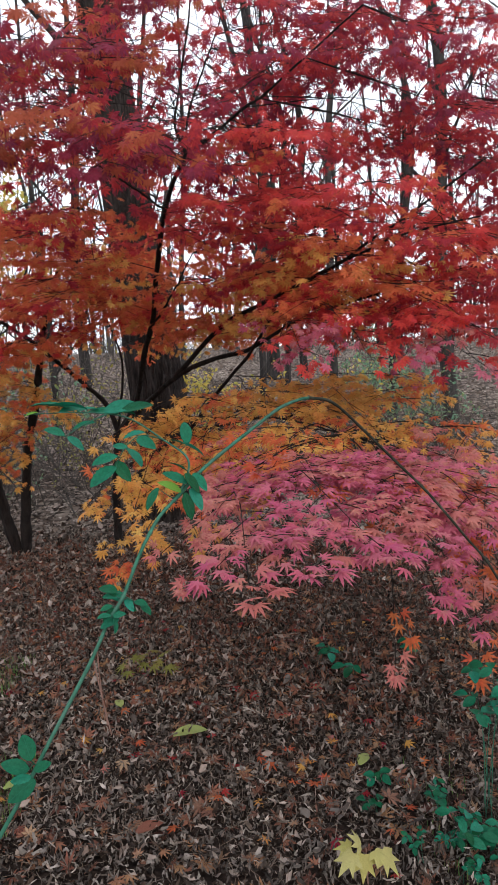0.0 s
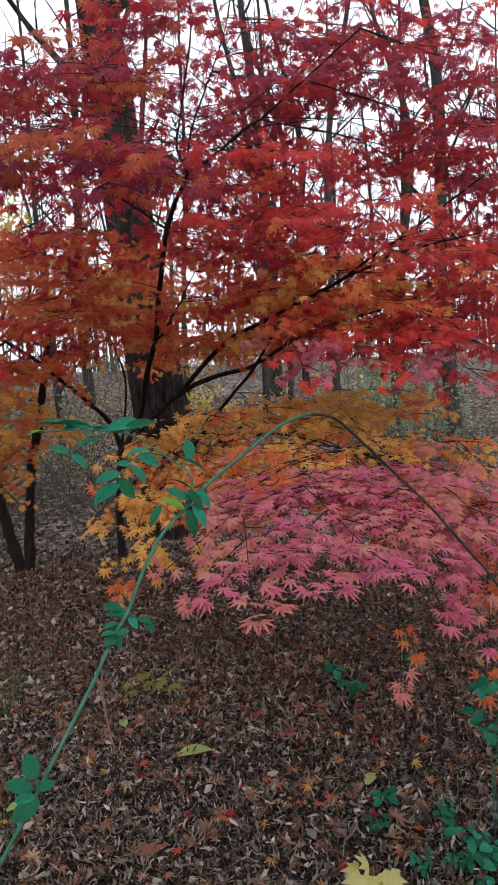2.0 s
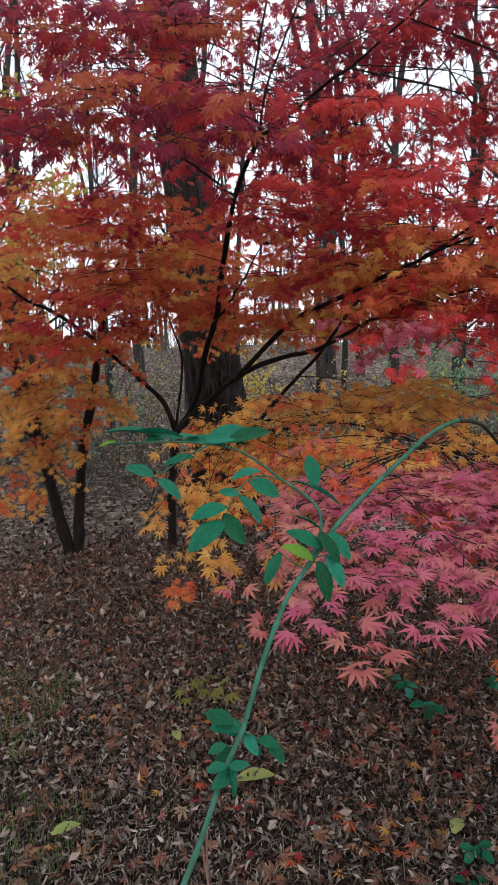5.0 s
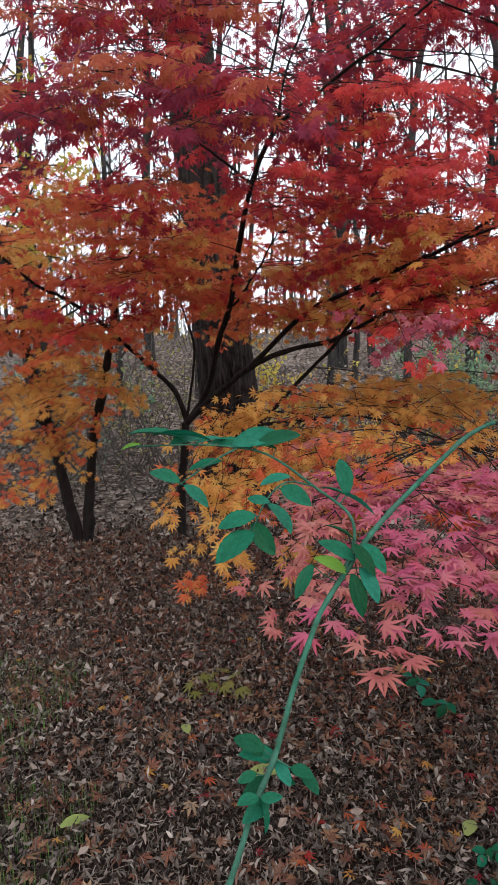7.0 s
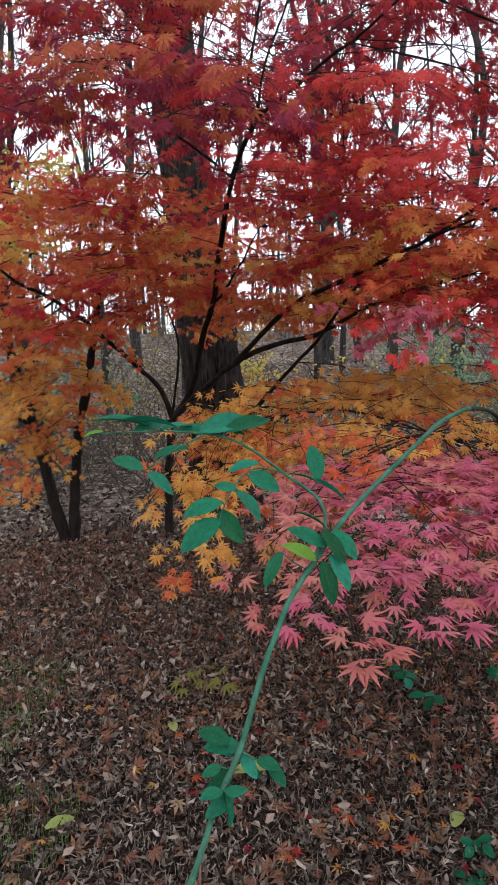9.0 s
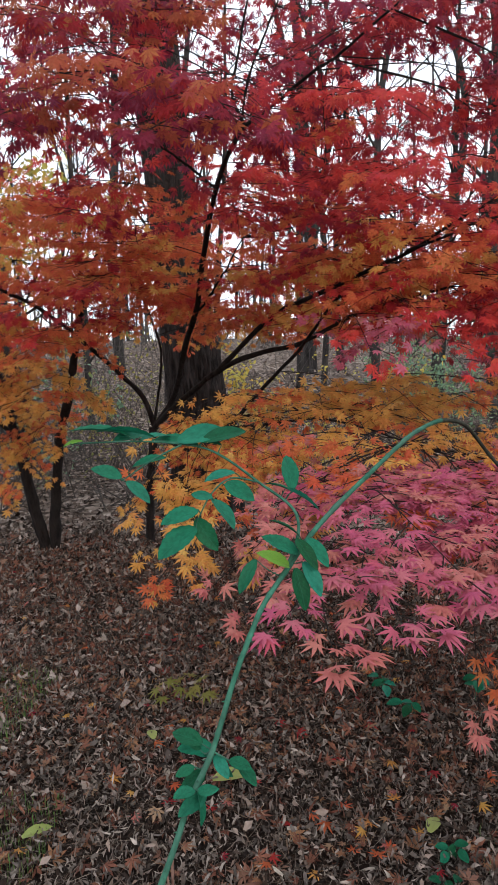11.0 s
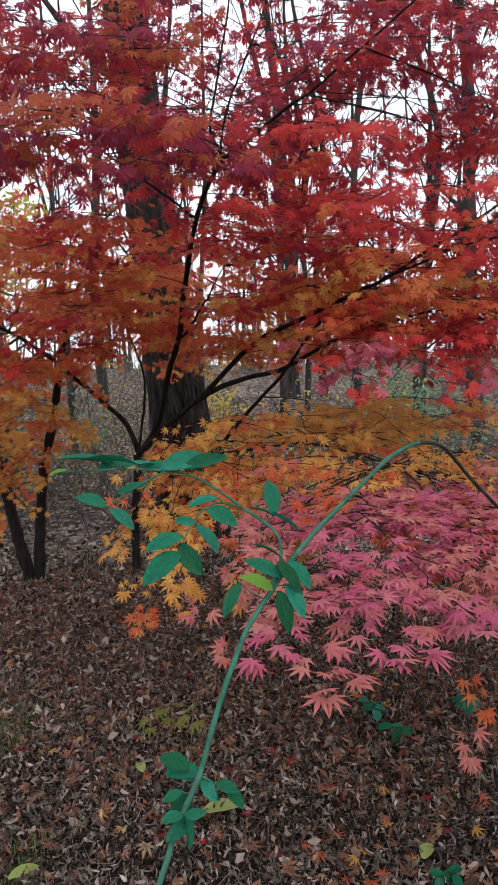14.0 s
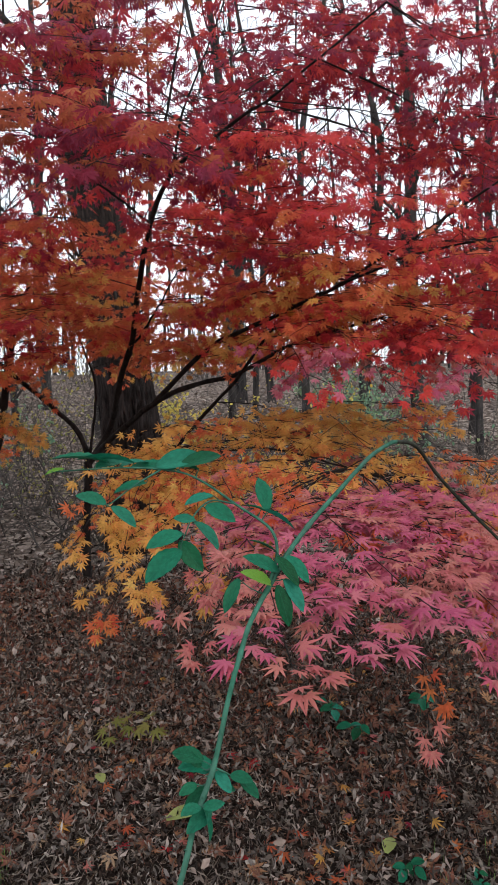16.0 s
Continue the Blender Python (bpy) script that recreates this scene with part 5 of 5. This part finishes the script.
def broad_lobed_leaf():
    """A limp leaf of unit reach with five broad lobes, its stalk at the origin."""
    verts, faces = [(0, 0, 0)], []
    for n, (angle, reach) in enumerate(((-105, 0.35), (-72, 0.72), (-48, 0.5), (-36, 0.95), (-18, 0.62), (0, 1.12), (18, 0.62), (36, 0.95), (48, 0.5), (72, 0.72), (105, 0.35))):
        a = radians(angle)
        verts.append((0.5 * math.sin(a) * reach, 0.5 * math.cos(a) * reach, 0.02 * (-1) ** n))
        verts.append((math.sin(a) * reach, math.cos(a) * reach, -0.38 * reach * reach))
    for n in range(10):
        a = 1 + 2 * n
        faces += [(0, a + 2, a), (a, a + 2, a + 3), (a, a + 3, a + 1)]
    return np.array(verts), np.array(faces)


def yellow_seedling():
    rng = np.random.default_rng(61)
    plant = thing("yellow_seedling", (0.29, 1.72, 0), "seedling with large pale yellow leaves", "undergrowth")
    heap = Heap()
    line = spline([(0.29, 1.74, -0.02), (0.285, 1.72, 0.08), (0.28, 1.7, 0.16)], 8)
    heap.tube(line, np.linspace(0.003, 0.0015, 8), 6)
    stem = part("stem", heap.mesh("yellow_stem", DRY_CANE), plant)
    me = mesh_of("yellow_leaf", *broad_lobed_leaf(), PALE)
    for dx, dy, dz, s in ((-0.35, -0.2, 0.9, 0.05), (-0.9, -0.8, -0.35, 0.062), (-0.2, -1.0, -0.7, 0.06), (0.5, -0.7, -0.1, 0.045), (1.0, -0.8, -0.6, 0.06), (-1.0, 0.1, 0.1, 0.045)):
        leaf = new("leaf", me)
        leaf.parent = stem
        r = turns(np.array([(dx, dy, dz)]), np.array([(0.1, -0.3, 1.0)]))[0]
        leaf.matrix_basis = Matrix.Translation(line[-1] + np.array([dx, 0.5 * dy, 0.2 * dz]) * 0.042) @ Matrix(r.tolist()).to_4x4() @ Matrix.Scale(s, 4)


yellow_seedling()


def maple_seedling():
    rng = np.random.default_rng(62)
    plant = thing("maple_seedling", (-0.55, 3.0, 0), "maple seedling with olive green leaves in the litter", "undergrowth")
    leaf_green = leaf_material("olive_maple_leaf", [(0.13, 0.14, 0.03), (0.2, 0.19, 0.05), (0.16, 0.12, 0.03)], 0.4)
    for n in range(3):
        x, y = -0.55 + 0.09 * n - 0.09, 3.0 + 0.04 * (n % 2)
        heap = Heap()
        heap.tube(spline([(x, y, -0.02), (x + 0.01, y, 0.1), (x + 0.015, y, 0.17)], 7), np.linspace(0.0016, 0.0009, 7), 5)
        stem = part("stem", heap.mesh("maple_seedling_stem", DRY_CANE), plant)
        for k in range(4):
            a = k * 1.57 + n
            leaf = new("leaf", single_leaf(leaf_green, k % 3))
            leaf.parent = stem
            r = turns(np.array([(math.cos(a), math.sin(a), -0.2)]), np.array([(rng.normal(0, 0.2), -0.3, 1.0)]))[0]
            leaf.matrix_basis = Matrix.Translation((x + 0.015 + 0.025 * math.cos(a), y + 0.025 * math.sin(a), 0.17 - 0.02 * k)) @ Matrix(r.tolist()).to_4x4() @ Matrix.Scale(0.055, 4)


maple_seedling()


# ---- the litter of dead leaves ----
def litter(name, label, shapes, material, count, area, size, tilt, seed, lift=0.012):
    rng = np.random.default_rng(seed)
    x0, x1, y0, y1 = area
    heap = Heap()
    share = count // len(shapes)
    for shape in shapes:
        x, y = rng.uniform(x0, x1, share) + rng.normal(0, 0.3, share), rng.uniform(y0, y1, share) + rng.normal(0, 0.3, share)
        z = ground_z(x, y) + np.abs(rng.normal(0, lift, share)) + 0.003
        a = rng.uniform(0, 2 * np.pi, share)
        way = np.stack([np.cos(a), np.sin(a), rng.normal(0, tilt, share)], -1)
        up = np.concatenate([rng.normal(0, tilt, (share, 2)), np.ones((share, 1))], 1)
        up[rng.random(share) < 0.4] *= -1
        v, f = scattered(shape, np.stack([x, y, z], -1), turns(way, up), rng.uniform(0.45, 1.45, share) * size)
        heap.add(v, f)
    return tagged(new(name, heap.mesh(name, material)), label, "leaf litter", kind="stuff")


def curled(length, width, curl, fold, rows=3, ragged=0.0, seed=0):
    rng = np.random.default_rng(seed)
    v, f = oval_leaf(length, width, curl, fold, rows)
    v[:, 1] -= length / 2
    v[:, 2] += 0.1 * length
    v[:, 0] *= 1 + ragged * rng.normal(0, 1, len(v))
    v[:, 1] += ragged * 0.2 * rng.normal(0, 1, len(v))
    v[:, 2] += ragged * 0.15 * rng.normal(0, 1, len(v))
    return v, f


shapes = random.Random(4)
DEAD = [curled(1, shapes.uniform(0.1, 0.36), shapes.choice((-1, 1)) * shapes.uniform(0.6, 2.8), shapes.uniform(-0.6, 1.8), 3, 0.42, n) for n in range(18)]
FLAT = [curled(1, shapes.uniform(0.3, 0.6), shapes.uniform(-1.2, 1.2), shapes.uniform(-0.4, 0.8), 2, 0.3, 30 + n) for n in range(8)]
litter("leaf_litter", "thick brown and grey litter of curled dead leaves", DEAD, LITTER, 66000, (-2.2, 1.8, 1.0, 4.4), 0.031, 0.9, 71, 0.03)
litter("leaf_litter", "brown litter of dead leaves round the maples", DEAD, LITTER, 17000, (-4.2, 3.4, 4.0, 6.2), 0.045, 0.65, 70, 0.016)
litter("leaf_litter", "brown and grey litter of dead leaves under the trees", FLAT, LITTER, 14000, (-7.5, 7.5, 6.0, 13), 0.065, 0.6, 72)
# The slope's brighter light is put into these leaves' paler tint.
litter("leaf_litter", "brown litter of dead leaves on the slope, tinted paler for open light", FLAT[:5], PALE_LITTER, 8000, (-13, 13, 13, 30), 0.12, 0.5, 73, 0.03)
litter("leaf_litter", "brown litter of dead leaves on open ground", FLAT[:5], LITTER, 2500, (-5, 5, -4, 1.0), 0.06, 0.5, 74)
BROAD = [curled(1, shapes.uniform(0.5, 0.75), shapes.uniform(-1.8, 1.8), shapes.uniform(-0.5, 0.9), 3, 0.18, 60 + n) for n in range(8)]
litter("broad_litter", "curled tan and grey broad leaves round the maples", FLAT, LITTER, 7000, (-4.4, 3.4, 3.9, 6.2), 0.055, 0.5, 83, 0.02)
litter("broad_litter", "crumpled pale broad leaves on the litter", BROAD, LITTER, 2600, (-2.6, 2.2, 1.1, 6.5), 0.045, 0.4, 77, 0.02)
# Paler tint again, painting the open light beyond the maples.
litter("broad_litter", "broad leaves on the slope, tinted paler for open light", FLAT, PALE_LITTER, 12000, (-6.5, 6.5, 5.6, 14), 0.055, 0.4, 78, 0.02)
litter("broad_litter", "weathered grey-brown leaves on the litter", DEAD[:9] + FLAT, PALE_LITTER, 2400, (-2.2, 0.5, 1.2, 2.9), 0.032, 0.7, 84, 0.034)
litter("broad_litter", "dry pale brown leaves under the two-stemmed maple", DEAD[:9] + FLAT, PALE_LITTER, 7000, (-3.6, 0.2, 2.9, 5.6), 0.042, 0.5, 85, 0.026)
litter("maple_litter", "faded brown maple leaves in the litter", [PLAIN_LEAF], RUSSET, 3600, (-2.8, 2.0, 1.3, 6.0), 0.04, 0.4, 79, 0.022)
litter("maple_litter", "faded tan maple leaves on the litter", [PLAIN_LEAF], FADED, 800, (-1.6, 1.6, 1.3, 4.4), 0.044, 0.35, 86, 0.026)
litter("russet_litter", "russet maple leaves fallen in the litter", DEAD[:6], RUSSET, 20000, (-3.2, 2.2, 2.7, 5.6), 0.042, 0.5, 75, 0.02)
litter("needle_litter", "dry needles and leaf stalks in the litter", [curled(1, 0.022, 0.4, 0.0, 2), curled(1, 0.03, -0.5, 0.2, 2)], STRAW, 30000, (-3.0, 2.4, 1.0, 4.6), 0.075, 0.3, 76, 0.022)


def fallen_leaves():
    """Maple leaves of the last days, lying singly on the litter."""
    rng = np.random.default_rng(81)

    def drop(x, y, material, size, label, up=None):
        bend = int(rng.integers(0, 3))
        ob = new("fallen_leaf", single_leaf(material, bend))
        a = rng.uniform(0, 6.28)
        up = rng.normal(0, 0.25, 3) + (0, 0, 1)
        r = turns(np.array([(math.cos(a), math.sin(a), 0.0)]), np.array([up]))[0]
        ob.matrix_basis = Matrix.Translation((x, y, float(ground_z(x, y)) + 0.04)) @ Matrix(r.tolist()).to_4x4() @ Matrix.Scale(size, 4)
        tagged(ob, label, "leaf", "fallen maple leaves")

    drop(-0.208, 2.5, SCARLET, 0.035, "bright red maple leaf fallen on the litter")
    drop(-0.513, 2.906, AMBER, 0.045, "orange-yellow maple leaf fallen on the litter")
    drop(-0.569, 3.08, CRIMSON, 0.04, "dark red maple leaf fallen on the litter")
    drop(-0.692, 3.02, CRIMSON, 0.038, "dark red maple leaf fallen on the litter")
    for n in range(17):
        drop(rng.normal(0.2, 0.09), rng.normal(2.27, 0.09), (RUST, FADED, AMBER, FADED)[n % 4], rng.uniform(0.036, 0.05), "rust-coloured maple leaf fallen on the litter")
    names = {FADED: "faded tan maple leaf fallen on the litter", AMBER: "amber maple leaf fallen on the litter", RUST: "rust-coloured maple leaf fallen on the litter", CRIMSON: "dark red maple leaf fallen on the litter", SALMON: "pale pink-brown maple leaf fallen on the litter"}
    for n in range(300):
        y = 1.5 + 3.6 * rng.random() ** 0.8
        x = rng.uniform(-0.5, 0.45) * y + rng.normal(0.05, 0.2)
        m = (FADED, SALMON, RUST, CRIMSON, FADED, FADED, AMBER)[n % 7]
        drop(x, y, m, rng.uniform(0.028, 0.046), names[m])


fallen_leaves()


def broad_leaf(x, y, size, turn, material, label):
    v, f = oval_leaf(1.0, 0.5, 0.5, 0.2, 8, 0.03)
    ob = new("broad_leaf", mesh_of("broad_leaf", v, f, material))
    ob.matrix_basis = Matrix.Translation((x, y, float(ground_z(x, y)) + 0.05)) @ Matrix.Rotation(turn, 4, "Z") @ Matrix.Rotation(0.2, 4, "X") @ Matrix.Scale(size, 4)
    tagged(ob, label, "leaf", "broad fallen leaves")


OLIVE = leaf_material("olive_leaf", [(0.2, 0.26, 0.07), (0.26, 0.3, 0.1)], 0.2)
broad_leaf(-0.36, 2.5, 0.15, -1.25, OLIVE, "olive green broad leaf fallen on the litter")
broad_leaf(-0.93, 2.18, 0.1, -0.9, OLIVE, "olive green broad leaf fallen on the litter")
broad_leaf(0.36, 2.27, 0.09, -0.5, OLIVE, "yellow-green broad leaf fallen on the litter")
broad_leaf(-0.62, 2.75, 0.08, 0.4, OLIVE, "dull green broad leaf fallen on the litter")
broad_leaf(-0.42, 1.95, 0.1, -1.0, RUSSET, "brown broad leaf fallen on the litter")
broad_leaf(0.14, 1.98, 0.06, 0.3, LITTER, "pale grey broad leaf fallen on the litter")


def grass(count, area, seed, label):
    rng = np.random.default_rng(seed)
    x, y = rng.uniform(area[0], area[1], count), rng.uniform(area[2], area[3], count)
    a = rng.uniform(0, 6.28, count)
    v, f = scattered(oval_leaf(1.0, 0.05, 0.9, 0.4, 4), np.stack([x, y, ground_z(x, y)], -1),
                     turns(np.stack([0.5 * np.cos(a), 0.5 * np.sin(a), np.full(count, 0.9)], -1), np.stack([np.cos(a), np.sin(a), np.zeros(count)], -1)), rng.uniform(0.03, 0.08, count))
    tagged(new("grass", mesh_of("grass", v, f, GRASS)), label, "grass", kind="stuff")


grass(2200, (-2.1, -1.2, 2.5, 3.4), 95, "sparse green grass tufts in the litter")
grass(700, (-1.35, -0.85, 1.9, 2.4), 96, "sparse green grass tufts in the litter")
grass(160, (0.5, 1.0, 1.65, 2.3), 97, "sparse green grass and weeds in the litter")
